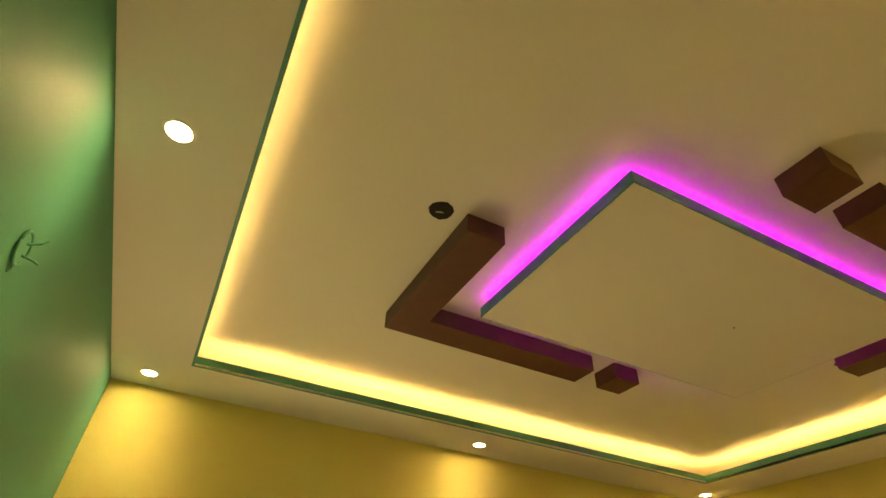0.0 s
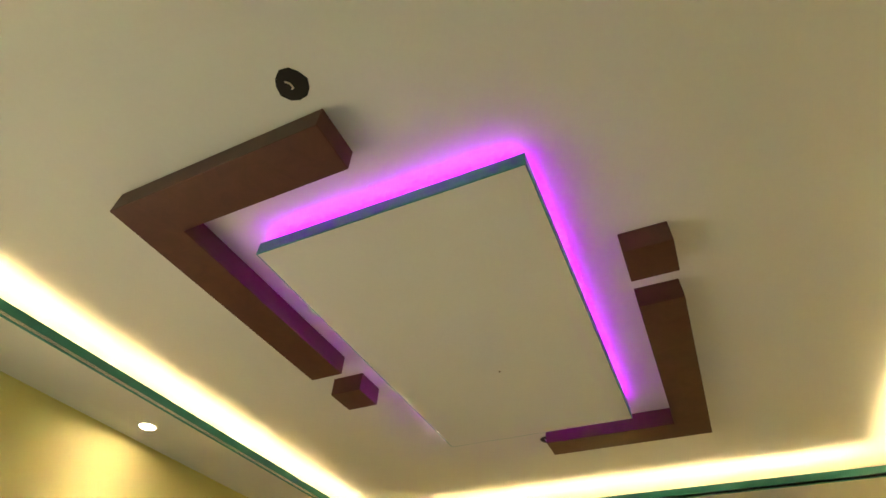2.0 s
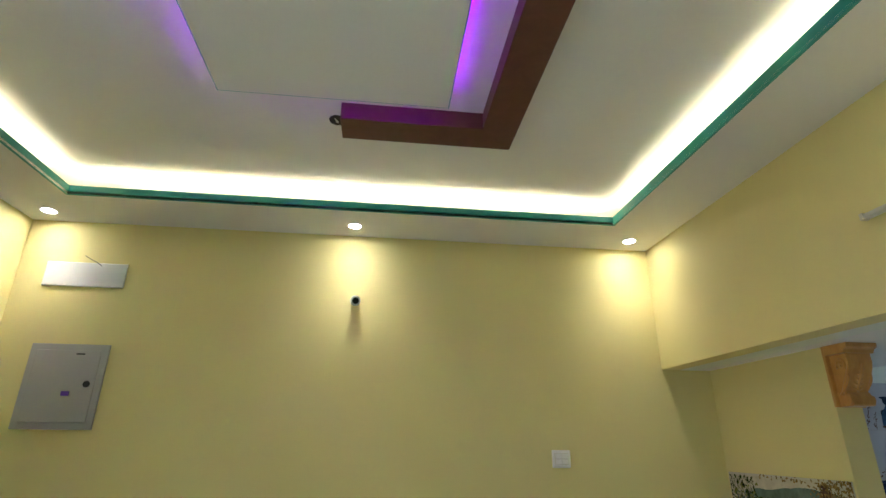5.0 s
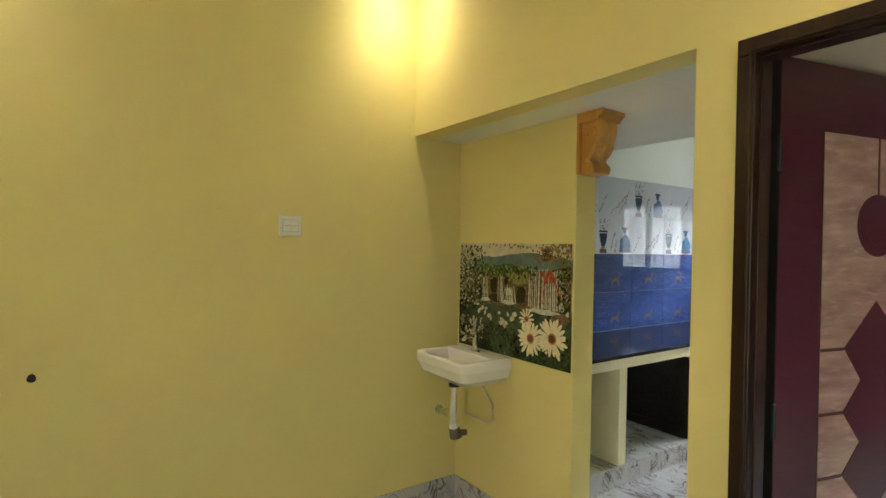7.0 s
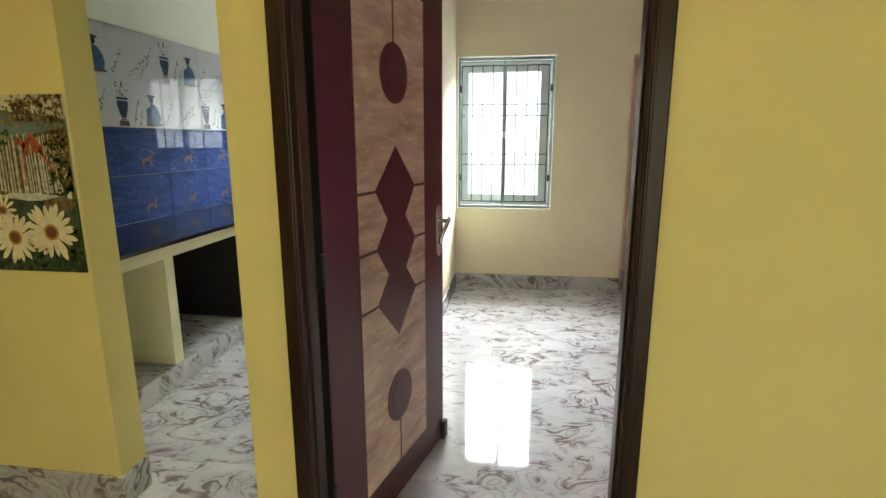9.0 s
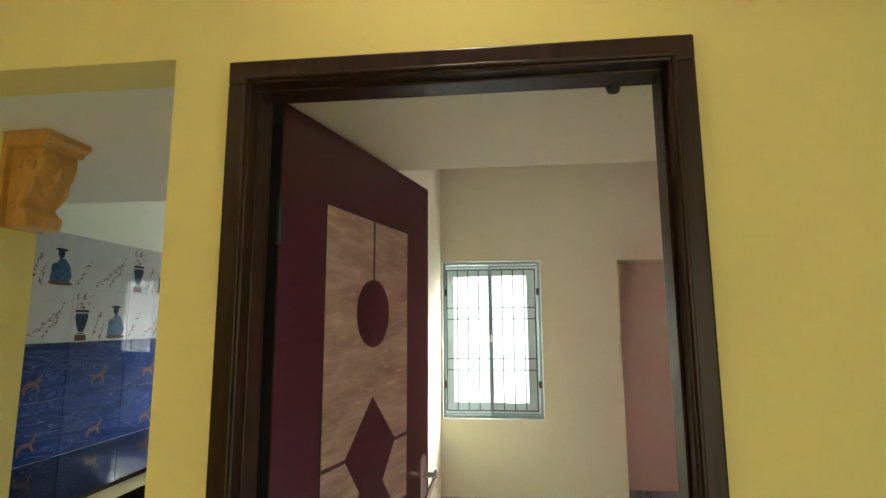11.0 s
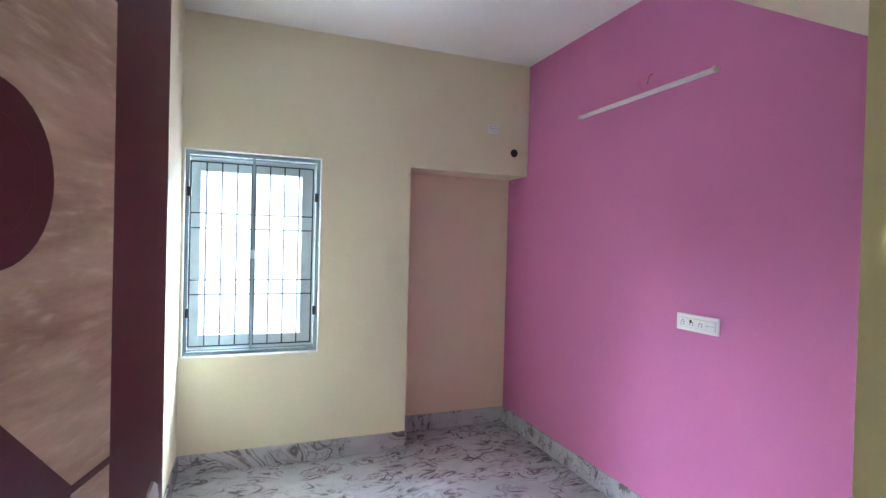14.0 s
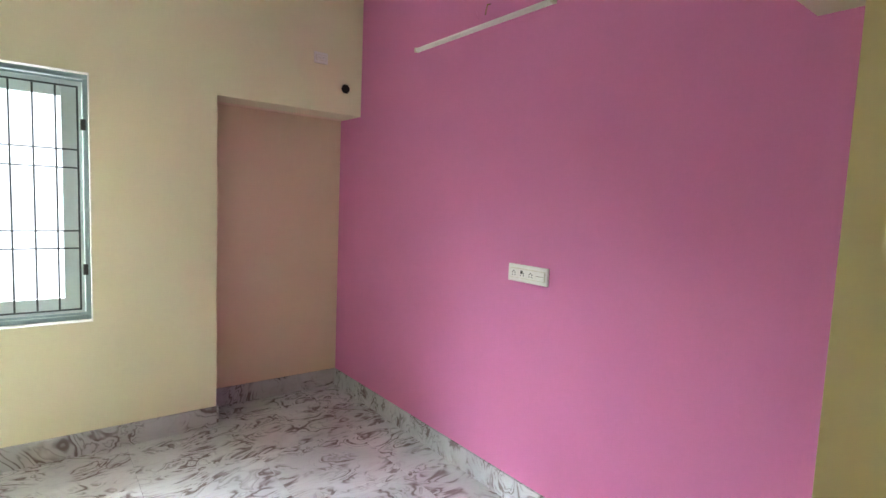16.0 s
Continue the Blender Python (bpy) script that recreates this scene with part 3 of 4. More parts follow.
    bmesh.ops.recalc_face_normals(own, faces=own.faces[:])
    part("rim", own, M["plastic"], t)
    part("lens", bm_cyl((0, 0, -0.0005), (0, 0, -0.003), ri, seg=32), M["spot"], t, "glowing round lens")
    return t


DL = ((1.514, 0.735), (-0.27, 0.755), (-0.266, 2.76), (-0.28, 4.84), (1.506, 4.825), (3.3, 4.83), (3.3, 2.76), (3.3, 0.755))
first = downlight()
first.matrix_basis = pose(DL[0][0], DL[0][1], SOF)
for x, y in DL[1:]:
    copy_thing(first, pose(x, y, SOF))
for x, y in DL:
    lamp("downlight_beam", "SPOT", pose(x, y, SOF - 0.012), SPOT_W, (1.0, 0.80, 0.53), angle=98)

# ---- fan outlets in the hall ceiling ----
def disc(cx, cy, z, r, n, wobble, axis="z", depth=0.002):
    pts = [(cx + r * (1 + wobble * random.uniform(-1, 1)) * math.cos(2 * math.pi * k / n), cy + r * (1 + wobble * random.uniform(-1, 1)) * math.sin(2 * math.pi * k / n)) for k in range(n)]
    return bm_prism(pts, axis, z - depth, z)


def fan_outlet(x, y, r):
    t = thing("fan_hook_outlet", "open dark fan hook hole in the ceiling with pale wire", "ceiling outlet", "ceiling fan outlets")
    # no real recess: a flat disc carries the hole's shade in its colour
    part("cavity", disc(x, y, UP - 0.0005, r, 11, 0.08), M["hole"], t, "dark rough-edged disc, the cavity's shade as colour")
    part("wire", bm_tube([(x - 0.01, y - 0.015, UP - 0.004), (x - 0.005, y - 0.02, UP - 0.014), (x + 0.006, y - 0.012, UP - 0.018), (x + 0.004, y + 0.004, UP - 0.012), (x - 0.006, y + 0.008, UP - 0.005)], 0.0025, 6),
         M["ivory"], t, "pale bent wire")
    return t


fan_outlet(1.435, 1.599, 0.047)
fan_outlet(1.449, 3.937, 0.04)
solid("ceiling_screw", bm_cyl((1.50, 3.02, PZ), (1.50, 3.02, PZ - 0.003), 0.004, seg=10), M["brown"], "tiny dark screw head in the ceiling panel", "screw")

# ---- hall wall fittings ----
def plate_switch(name, label, width, height, modules, m, sockets=0, dark=-1):
    """A modular switch plate in the plane x, z with its front towards -y."""
    t = thing(name, label, "switch plate")
    part("plate", bm_box(-width / 2, -0.012, -height / 2, width / 2, 0, height / 2, 0.004), M["plastic"], t)
    part("inner_frame", bm_box(-width / 2 + 0.014, -0.014, -height / 2 + 0.018, width / 2 - 0.014, -0.011, height / 2 - 0.018, 0.001), M["ivory"], t)
    w = (width - 0.034) / modules
    for i in range(modules):
        x0 = -width / 2 + 0.017 + i * w
        mod = part("socket" if i < sockets else "switch", bm_box(x0 + 0.001, -0.018, -height / 2 + 0.021, x0 + w - 0.001, -0.013, height / 2 - 0.021, 0.0015), M["plastic"], t)
        if i < sockets:
            for dx, dz in ((-0.009, -0.009), (0.009, -0.009), (0, 0.009), (-0.009, 0.002), (0.009, 0.002)):
                cx = x0 + w / 2 + dx
                part("pin_hole", bm_cyl((cx, -0.0175, dz), (cx, -0.019, dz), 0.0032, seg=8), M["black"], mod)
        else:
            part("rocker_gap", bm_box(x0 + 0.003, -0.0186, -0.0006, x0 + w - 0.003, -0.0178, 0.0006), M["brown"], mod)
        if i == dark:
            part("rocker", bm_box(x0 + w * 0.3, -0.0195, 0.0, x0 + w * 0.55, -0.0178, 0.015), M["black"], mod, "small black rocker")
    t.matrix_basis = m
    return t


plate_switch("socket_board", "white modular socket board on the yellow hall wall", 0.262, 0.10, 4, pose(1.498, HY1, 0.908), 3)
plate_switch("wall_switch", "single white modular switch on the yellow hall wall", 0.11, 0.098, 2, pose(2.793, HY1, 1.596))
plate_switch("wall_switch", "small white switch plate high on the yellow wall", 0.105, 0.085, 2, pose(HX0, 3.265, 2.555, 0, 0, 90))
plate_switch("socket_board", "white modular switch and socket board on the pink wall", 0.255, 0.085, 4, pose(5.352, BY0, 1.17, 0, 0, 180), 3, 1)
plate_switch("wall_switch", "blank cream switch cover over the niche", 0.10, 0.075, 2, pose(BX1, 1.0, 2.455, 0, 0, -90))

cam_t = thing("wall_camera", "small white bullet camera with dark lens on the wall", "security camera")
part("mount", bm_cyl((1.53, HY1, 2.505), (1.53, HY1 - 0.012, 2.505), 0.032, seg=24), M["plastic"], cam_t)
part("body", bm_cyl((1.53, HY1 - 0.010, 2.507), (1.535, HY1 - 0.055, 2.492), 0.026, 0.030, seg=24), M["plastic"], cam_t)
part("lens", bm_cyl((1.535, HY1 - 0.0548, 2.4921), (1.5353, HY1 - 0.0575, 2.4912), 0.02, seg=24), M["black"], cam_t, "dark round lens")

# flat disc on the wall, coloured like the shaded inside of a hole
solid("wall_plug_hole", disc(1.806, 0.974, HY1 - 0.0005, 0.016, 9, 0.15, "y"), M["hole"], "small dark disc painted as the shaded cable hole in the hall wall", "hole")

box = thing("cover_plate", "white rectangular cover plate with a loose wire", "cover plate")
part("plate", bm_box(-0.30, HY1 - 0.012, 2.525, 0.155, HY1, 2.675, 0.004), M["plastic"], box)
part("wire", bm_tube([(0.01, HY1 - 0.012, 2.655), (-0.01, HY1 - 0.03, 2.672), (-0.045, HY1 - 0.045, 2.688), (-0.075, HY1 - 0.05, 2.705)], 0.0022, 6), M["black"], box, "dark loose wire")
db = thing("distribution_board", "grey metal distribution board with closed door", "electrical box")
part("frame", bm_box(-0.25, HY1 - 0.015, 1.725, 0.165, HY1, 2.185, 0.004), M["grey"], db)
dbd = part("door", bm_box(-0.215, HY1 - 0.021, 1.76, 0.13, HY1 - 0.014, 2.15, 0.003), M["grey"], db)
part("latch", bm_cyl((0.09, HY1 - 0.02, 1.965), (0.09, HY1 - 0.025, 1.965), 0.018, seg=20), M["black"], dbd, "black oval latch")
part("name_bar", bm_box(0.0, HY1 - 0.023, 2.125, 0.045, HY1 - 0.020, 2.133, 0.0005), M["black"], dbd)
part("sticker", bm_box(-0.03, HY1 - 0.0225, 1.90, 0.012, HY1 - 0.0205, 1.925), M["purple_ink"], dbd, "small violet sticker")


def batten(name, label, a, b, m):
    """A tube light batten along x from a to b, fixed to a wall behind it at y = 0."""
    t = thing(name, label, "tube light")
    part("housing", bm_prism([(0.0, -0.010), (0.0, 0.010), (-0.008, 0.012), (-0.011, 0.011), (-0.011, -0.011), (-0.008, -0.012)], "x", a + 0.012, b - 0.012), M["plastic"], t)
    part("diffuser", bm_tube([(a + 0.014, -0.018, 0), ((a + b) / 2, -0.018, 0), (b - 0.014, -0.018, 0)], 0.0105, 14), M["plastic"], t, "unlit opal diffuser", True)
    for x0, x1 in ((a, a + 0.014), (b - 0.014, b)):
        part("end_cap", bm_box(x0, -0.031, -0.0135, x1, 0, 0.0135, 0.003), M["ivory"], t)
    t.matrix_basis = m
    return t


tb = batten("tube_light", "unlit slim white tube light on the pink wall", -0.545, 0.545, pose(5.82, BY0, 2.425, 0, 0, 180))
batten("tube_light", "unlit slim white tube light above the bedroom door", -0.55, 0.55, pose(HX1, 2.85, 2.485, 0, 0, -90))
wl = thing("wall_wire", "loose wire ends above the tube light", "wire")
part("strand", bm_tube([(5.80, BY0, 2.465), (5.80, BY0 + 0.02, 2.485), (5.805, BY0 + 0.022, 2.51)], 0.003, 6), M["pink"], wl)
part("strand", bm_tube([(5.72, BY0, 2.53), (5.715, BY0 + 0.025, 2.52), (5.72, BY0 + 0.03, 2.49), (5.735, BY0 + 0.02, 2.475)], 0.003, 6), M["rust"], wl)

gb = thing("junction_box", "painted-over round junction box with wire stubs", "junction box")
ring = bmesh.new()
bm_tube([(1.475 + 0.036 * math.cos(2 * math.pi * k / 20), HY0 + 0.003, 2.475 + 0.04 * math.sin(2 * math.pi * k / 20)) for k in range(21)], 0.004, 8, bm=ring)
part("rim", ring, M["green"], gb, "", True)
part("lid", bm_cyl((1.475, HY0, 2.475), (1.475, HY0 + 0.003, 2.475), 0.036, seg=20), M["green"], gb)
for a in ((1.47, 2.49, 1.455, 2.52), (1.46, 2.465, 1.43, 2.47)):
    part("wire_stub", bm_tube([(a[0], HY0 + 0.004, a[1]), ((a[0] + a[2]) / 2, HY0 + 0.025, (a[1] + a[3]) / 2), (a[2], HY0 + 0.03, a[3])], 0.003, 6), M["green"], gb)
part("loose_wire", bm_tube([(1.48, HY0 + 0.004, 2.43), (1.487, HY0 + 0.012, 2.415), (1.50, HY0 + 0.012, 2.40)], 0.002, 6), M["green"], gb)

# ---- mural, wash basin and corbel ----
MU0, MU1, MV0, MV1 = 4.978, 4.112, 0.932, 1.532
mural = thing("mural", "printed tile mural of waterfalls and daisies above the basin", "mural")
part("board", bm_box(SX0 - 0.006, MU1, MV0, SX0, MU0, MV1), M["mural"], mural)
MX = SX0 - 0.0065


def on_mural(u, v):
    return (MU0 + (MU1 - MU0) * u, MV0 + (MV1 - MV0) * v)


def dabs(name, spots, size, material, label, depth=0.0008, long=1.6):
    """Small printed strokes, joined into one part."""
    bm = bmesh.new()
    for u, v in spots:
        cy, cz = on_mural(u, v)
        s, a = size * random.uniform(0.5, 1.3), random.uniform(0, math.pi)
        pts = []
        for k in range(6):
            c, d = s * long * math.cos(k * math.pi / 3), s * math.sin(k * math.pi / 3)
            pts.append((min(MU0, max(MU1, cy + c * math.cos(a) - d * math.sin(a))), min(MV1, max(MV0, cz + c * math.sin(a) + d * math.cos(a)))))
        vs = [bm.verts.new((MX - depth, *p)) for p in pts]
        bm.faces.new(vs)
    return tagged(part(name, bm, material, mural, label), kind="stuff")


R = random.Random(4)


def cloud(n, u0, u1, v0, v1, lean=0.0):
    out = []
    while len(out) < n:
        a, b = R.random(), R.random()
        if R.random() > lean * a:
            out.append((u0 + (u1 - u0) * a, v0 + (v1 - v0) * b))
    return out


def shape(name, polys, material, depth, label):
    """Printed areas, each one outline in the mural's own width and height, joined into one part."""
    bm = bmesh.new()
    for pts in polys:
        bm.faces.new([bm.verts.new((MX - depth, *on_mural(min(1, max(0, u)), min(1, max(0, v))))) for u, v in pts])
    ob = part(name, bm, material, mural, label)
    return tagged(ob, kind="stuff") if len(polys) > 1 else ob


def ridge(u0, u1, top, bottom, n, rough):
    """An area with an uneven upper edge that runs through the heights in top."""
    pts = []
    for k in range(n + 1):
        f = k / n * (len(top) - 1)
        i = min(int(f), len(top) - 2)
        pts.append((u0 + (u1 - u0) * k / n, top[i] + (top[i + 1] - top[i]) * (f - i) + R.uniform(-rough, rough)))
    return [(u0, bottom)] + pts + [(u1, bottom)]


def fall(u0, u1, v0, v1, n, spread):
    """Thin streaks of water between u0 and u1 from v1 down to v0, fanning out below."""
    out = []
    for k in range(n):
        u = u0 + (u1 - u0) * (k + R.uniform(0.1, 0.9)) / n
        w = (u1 - u0) / n * R.uniform(0.25, 0.6)
        d = (u - (u0 + u1) / 2) * spread
        lo, hi = v0 + R.uniform(-0.01, 0.04), v1 - R.uniform(0.0, 0.04)
        out.append([(u + d - w * 0.8, lo), (u + d + w * 0.8, lo), (u + w * 0.5, hi), (u - w * 0.4, hi)])
    return out


def blob(u, v, ru, rv, n=9):
    return [(u + ru * R.uniform(0.75, 1.15) * math.cos(2 * math.pi * k / n), v + rv * R.uniform(0.75, 1.15) * math.sin(2 * math.pi * k / n)) for k in range(n)]


shape("sky_print", [ridge(0.0, 1.0, (0.985, 0.985), 0.84, 12, 0.004)], M["dawn"], 0.0002, "pale cream printed sky")
shape("hill_print", [ridge(0.12, 1.0, (0.86, 0.875, 0.88, 0.91, 0.925, 0.90, 0.87), 0.74, 24, 0.006)], M["hill"], 0.0003, "grey-green printed hills")
shape("wood_print", [ridge(0.2, 0.72, (0.79, 0.81, 0.80, 0.82, 0.80, 0.77), 0.66, 26, 0.012)], M["grove"], 0.0004, "dark green printed woods")
shape("cliff_print", [ridge(0.2, 1.0, (0.73, 0.72, 0.73, 0.71, 0.74, 0.77, 0.80, 0.83), 0.43, 30, 0.01)], M["cliff"], 0.0005, "brown printed cliff")
shape("cave_print", [blob(0.36, 0.62, 0.045, 0.09), blob(0.61, 0.55, 0.05, 0.085), blob(0.38, 0.5, 0.06, 0.04), blob(0.48, 0.67, 0.02, 0.05), blob(0.22, 0.55, 0.025, 0.1)], M["cave"], 0.0006, "dark printed caves")
shape("lit_tree_print", [blob(0.60, 0.69, 0.075, 0.055, 13), blob(0.66, 0.73, 0.06, 0.03, 11), blob(0.53, 0.72, 0.04, 0.03)], M["lime"], 0.0007, "yellow-green printed trees")
shape("waterfall_print", fall(0.25, 0.30, 0.47, 0.72, 4, 0.3) + fall(0.405, 0.45, 0.45, 0.74, 4, 0.2) + fall(0.47, 0.55, 0.47, 0.64, 7, 0.5) + fall(0.68, 0.98, 0.43, 0.80, 22, 0.05), M["spray"], 0.0008, "pale printed waterfalls")
shape("mist_print", [blob(0.28, 0.475, 0.045, 0.02), blob(0.50, 0.475, 0.06, 0.022), blob(0.80, 0.44, 0.14, 0.022, 15), blob(0.50, 0.57, 0.03, 0.035)], M["mist"], 0.0009, "white printed spray")
shape("pond_print", [ridge(0.1, 1.0, (0.44, 0.45, 0.43, 0.45, 0.42, 0.40, 0.43), 0.2, 22, 0.006)], M["pond"], 0.0007, "dark green printed pond")
shape("pagoda_print", [[(0.765, 0.895), (0.875, 0.895), (0.845, 0.92), (0.795, 0.92)], [(0.775, 0.935), (0.865, 0.935), (0.835, 0.962), (0.805, 0.962)], [(0.79, 0.86), (0.85, 0.86), (0.85, 0.897), (0.79, 0.897)], [(0.80, 0.918), (0.84, 0.918), (0.84, 0.937), (0.80, 0.937)]],
      M["umber"], 0.0009, "dark printed pagoda")
shape("rock_print", [blob(0.08, 0.24, 0.06, 0.05), blob(0.15, 0.1, 0.09, 0.06), blob(0.23, 0.14, 0.05, 0.045), blob(0.93, 0.40, 0.07, 0.05), blob(0.05, 0.08, 0.05, 0.07)], M["stone"], 0.0010, "brown printed rocks")
dabs("rock_light_print", cloud(16, 0.02, 0.27, 0.08, 0.28), 0.012, M["bloom"], "pale tops of the printed rocks", 0.0011, 1.9)
dabs("foliage_print", cloud(430, 0.0, 0.26, 0.34, 0.97, 0.9) + cloud(150, 0.0, 0.16, 0.05, 0.45, 0.8) + cloud(60, 0.2, 0.75, 0.70, 0.80), 0.0068, M["foliage"], "dark leaves of the printed tree", 0.0011)
dabs("shrub_print", cloud(190, 0.02, 0.28, 0.38, 0.92, 0.6) + cloud(70, 0.28, 0.72, 0.66, 0.8), 0.0055, M["lime"], "light green leaves of the printed tree", 0.0012)
dabs("blossom_print", cloud(170, 0.0, 0.24, 0.40, 0.96, 0.7) + cloud(30, 0.02, 0.26, 0.08, 0.3), 0.0055, M["bloom"], "pale printed blossoms", 0.0013)
dabs("autumn_print", [(1 - a, b) for a, b in cloud(230, 0.0, 0.3, 0.83, 1.0, 0.9)] + [(1 - a, b) for a, b in cloud(90, 0.0, 0.1, 0.5, 0.85, 0.9)] + cloud(30, 0.3, 0.7, 0.96, 1.0), 0.0048, M["rust"], "rust coloured printed leaves", 0.0012)
dabs("meadow_print", cloud(300, 0.2, 1.0, 0.0, 0.27) + [(1 - a, b) for a, b in cloud(70, 0.0, 0.1, 0.45, 0.8, 0.8)], 0.008, M["foliage"], "dark printed meadow", 0.0011, 2.2)
dabs("meadow_light_print", cloud(260, 0.28, 1.0, 0.0, 0.34), 0.005, M["grove"], "green printed meadow leaves", 0.0012, 2.0)
dabs("red_print", [(0.785, 0.755), (0.80, 0.735), (0.815, 0.71), (0.84, 0.765), (0.855, 0.74), (0.865, 0.71), (0.88, 0.69)], 0.014, M["red"], "red printed marks", 0.0014, 1.6)
shape("red_tail_print", [[(0.798, 0.70), (0.81, 0.70), (0.793, 0.50), (0.789, 0.50)], [(0.87, 0.69), (0.882, 0.70), (0.93, 0.58), (0.925, 0.575)]], M["red"], 0.0014, "long red printed strokes")
dabs("pale_print", [(0.22, 0.36), (0.25, 0.39), (0.28, 0.35), (0.32, 0.33), (0.34, 0.31), (0.42, 0.37), (0.45, 0.3), (0.47, 0.28), (0.5, 0.37), (0.56, 0.38), (0.54, 0.34), (0.43, 0.28), (0.29, 0.39), (0.49, 0.29)], 0.013, M["bloom"], "pale printed marks on the pond", 0.0014, 1.5)


def daisy(u, v, r, n):
    cy, cz = on_mural(u, v)
    f = part("daisy", bm_cyl((MX - 0.0024, cy, cz), (MX - 0.0028, cy, cz), r * 0.19, seg=14), M["eye"], mural, "cream printed daisy with brown eye")
    part("flower_heart", bm_cyl((MX - 0.0020, cy, cz), (MX - 0.0023, cy, cz), r * 0.27, seg=16), M["amber"], f)
    for k in range(n):
        a = 2 * math.pi * k / n + R.uniform(-0.1, 0.1)
        q = r * R.uniform(0.82, 1.06)
        bm = bmesh.new()
        pts = []
        for g, w in ((0.15, -0.04), (0.5, -0.09), (0.8, -0.10), (0.94, -0.05), (1.0, 0.0), (0.94, 0.05), (0.8, 0.10), (0.5, 0.09), (0.15, 0.04)):
            pts.append((cy + q * (g * math.cos(a) - w * math.sin(a)), cz + q * (g * math.sin(a) + w * math.cos(a))))
        x = MX - 0.0016 - 0.0002 * (k % 2)
        bm.faces.new([bm.verts.new((x, min(MU0, max(MU1, y)), max(MV0, w))) for y, w in pts])
        part("petal", bm, M["petal"], f)


daisy(0.665, 0.36, 0.06, 12)
daisy(0.70, 0.20, 0.098, 20)
daisy(0.87, 0.235, 0.105, 22)
daisy(0.835, 0.135, 0.022, 8)

basin = thing("wash_basin", "white ceramic wall-hung wash basin with tap and waste pipe", "wash basin")


def rounded(y0, y1, x0, x1, r, n=5):
    """Outline in x, y; the two corners at x0 are rounded."""
    pts = [(x1, y0)]
    for k in range(n + 1):
        a = math.pi * 1.5 - k * math.pi / 2 / n
        pts.append((x0 + r + r * math.cos(a), y0 + r + r * math.sin(a)))
    for k in range(n + 1):
        a = math.pi - k * math.pi / 2 / n
        pts.append((x0 + r + r * math.cos(a), y1 - r + r * math.sin(a)))
    pts.append((x1, y1))
    return pts


def loft_rings(rings, cap_last=True, cap_first=False):
    bm = bmesh.new()
    vs = [[bm.verts.new(p) for p in ring] for ring in rings]
    for a, b in zip(vs, vs[1:]):
        for k in range(len(a)):
            j = (k + 1) % len(a)
            bm.faces.new((a[k], a[j], b[j], b[k]))
    if cap_last:
        bm.faces.new(vs[-1])
    if cap_first:
        bm.faces.new(vs[0][::-1])
    bmesh.ops.recalc_face_normals(bm, faces=bm.faces[:])
    return bm


BYa, BYb, BXf, BXw, BZ = 4.515, 4.965, 3.495, SX0 - 0.001, 0.925
rings = [[(x, y, z) for x, y in rounded(BYa + i, BYb - i, BXf + j, BXw, r)] for i, j, r, z in
         ((0.09, 0.10, 0.05, BZ - 0.15), (0.02, 0.03, 0.05, BZ - 0.105), (0.0, 0.004, 0.05, BZ - 0.05), (0.0, 0.0, 0.05, BZ - 0.012), (0.004, 0.004, 0.048, BZ - 0.002), (0.012, 0.012, 0.045, BZ))]
hole = [[(x, y, z) for x, y in rounded(BYa + i, BYb - i, BXf + j, BXw - k, 0.05)] for i, j, k, z in
        ((0.03, 0.03, 0.115, BZ), (0.036, 0.036, 0.12, BZ - 0.006), (0.06, 0.06, 0.13, BZ - 0.07), (0.12, 0.10, 0.15, BZ - 0.105))]
part("bowl", loft_rings(rings + hole, True, True), M["ceramic"], basin)
part("drain", bm_cyl((3.62, 4.74, BZ - 0.104), (3.62, 4.74, BZ - 0.100), 0.022, seg=20), M["chrome"], basin, "chrome drain")
for dy in (-0.03, 0.0):
    part("overflow_hole", bm_cyl((3.712, 4.70 + dy, BZ - 0.03), (3.706, 4.70 + dy, BZ - 0.03), 0.006, seg=10), M["black"], basin)
tap = part("tap", bm_cyl((3.77, 4.75, BZ), (3.77, 4.75, BZ + 0.095), 0.018, 0.016, seg=18), M["chrome"], basin, "chrome pillar tap")
part("spout", bm_tube([(3.77, 4.75, BZ + 0.082), (3.74, 4.75, BZ + 0.088), (3.70, 4.75, BZ + 0.086), (3.682, 4.75, BZ + 0.07)], 0.0105, 10), M["chrome"], tap, "", True)
part("knob", bm_box(3.752, 4.730, BZ + 0.095, 3.788, 4.770, BZ + 0.112, 0.005), M["chrome"], tap)
pipe = part("waste_pipe", bm_tube([(3.62, 4.74, BZ - 0.13), (3.62, 4.74, 0.62), (3.625, 4.74, 0.53)], 0.02, 14), M["plastic"], basin, "white plastic waste pipe", True)
part("collar", bm_cyl((3.62, 4.74, BZ - 0.15), (3.62, 4.74, BZ - 0.172), 0.03, seg=18), M["black"], pipe, "dark rubber collar")
part("trap_cup", bm_cyl((3.625, 4.74, 0.53), (3.64, 4.74, 0.475), 0.03, 0.034, seg=18), M["dull"], pipe, "dull metal trap end")
part("trap_outlet", bm_cyl((3.635, 4.735, 0.498), (3.69, 4.715, 0.498), 0.019, 0.016, seg=16), M["dull"], pipe, "dull metal outlet stub")
part("trap_nut", bm_cyl((3.625, 4.74, 0.55), (3.625, 4.74, 0.525), 0.026, 0.029, seg=8), M["plastic"], pipe, "white plastic nut")
part("tap_base", bm_cyl((3.77, 4.75, BZ - 0.0005), (3.77, 4.75, BZ + 0.008), 0.027, 0.023, seg=20), M["chrome"], tap)
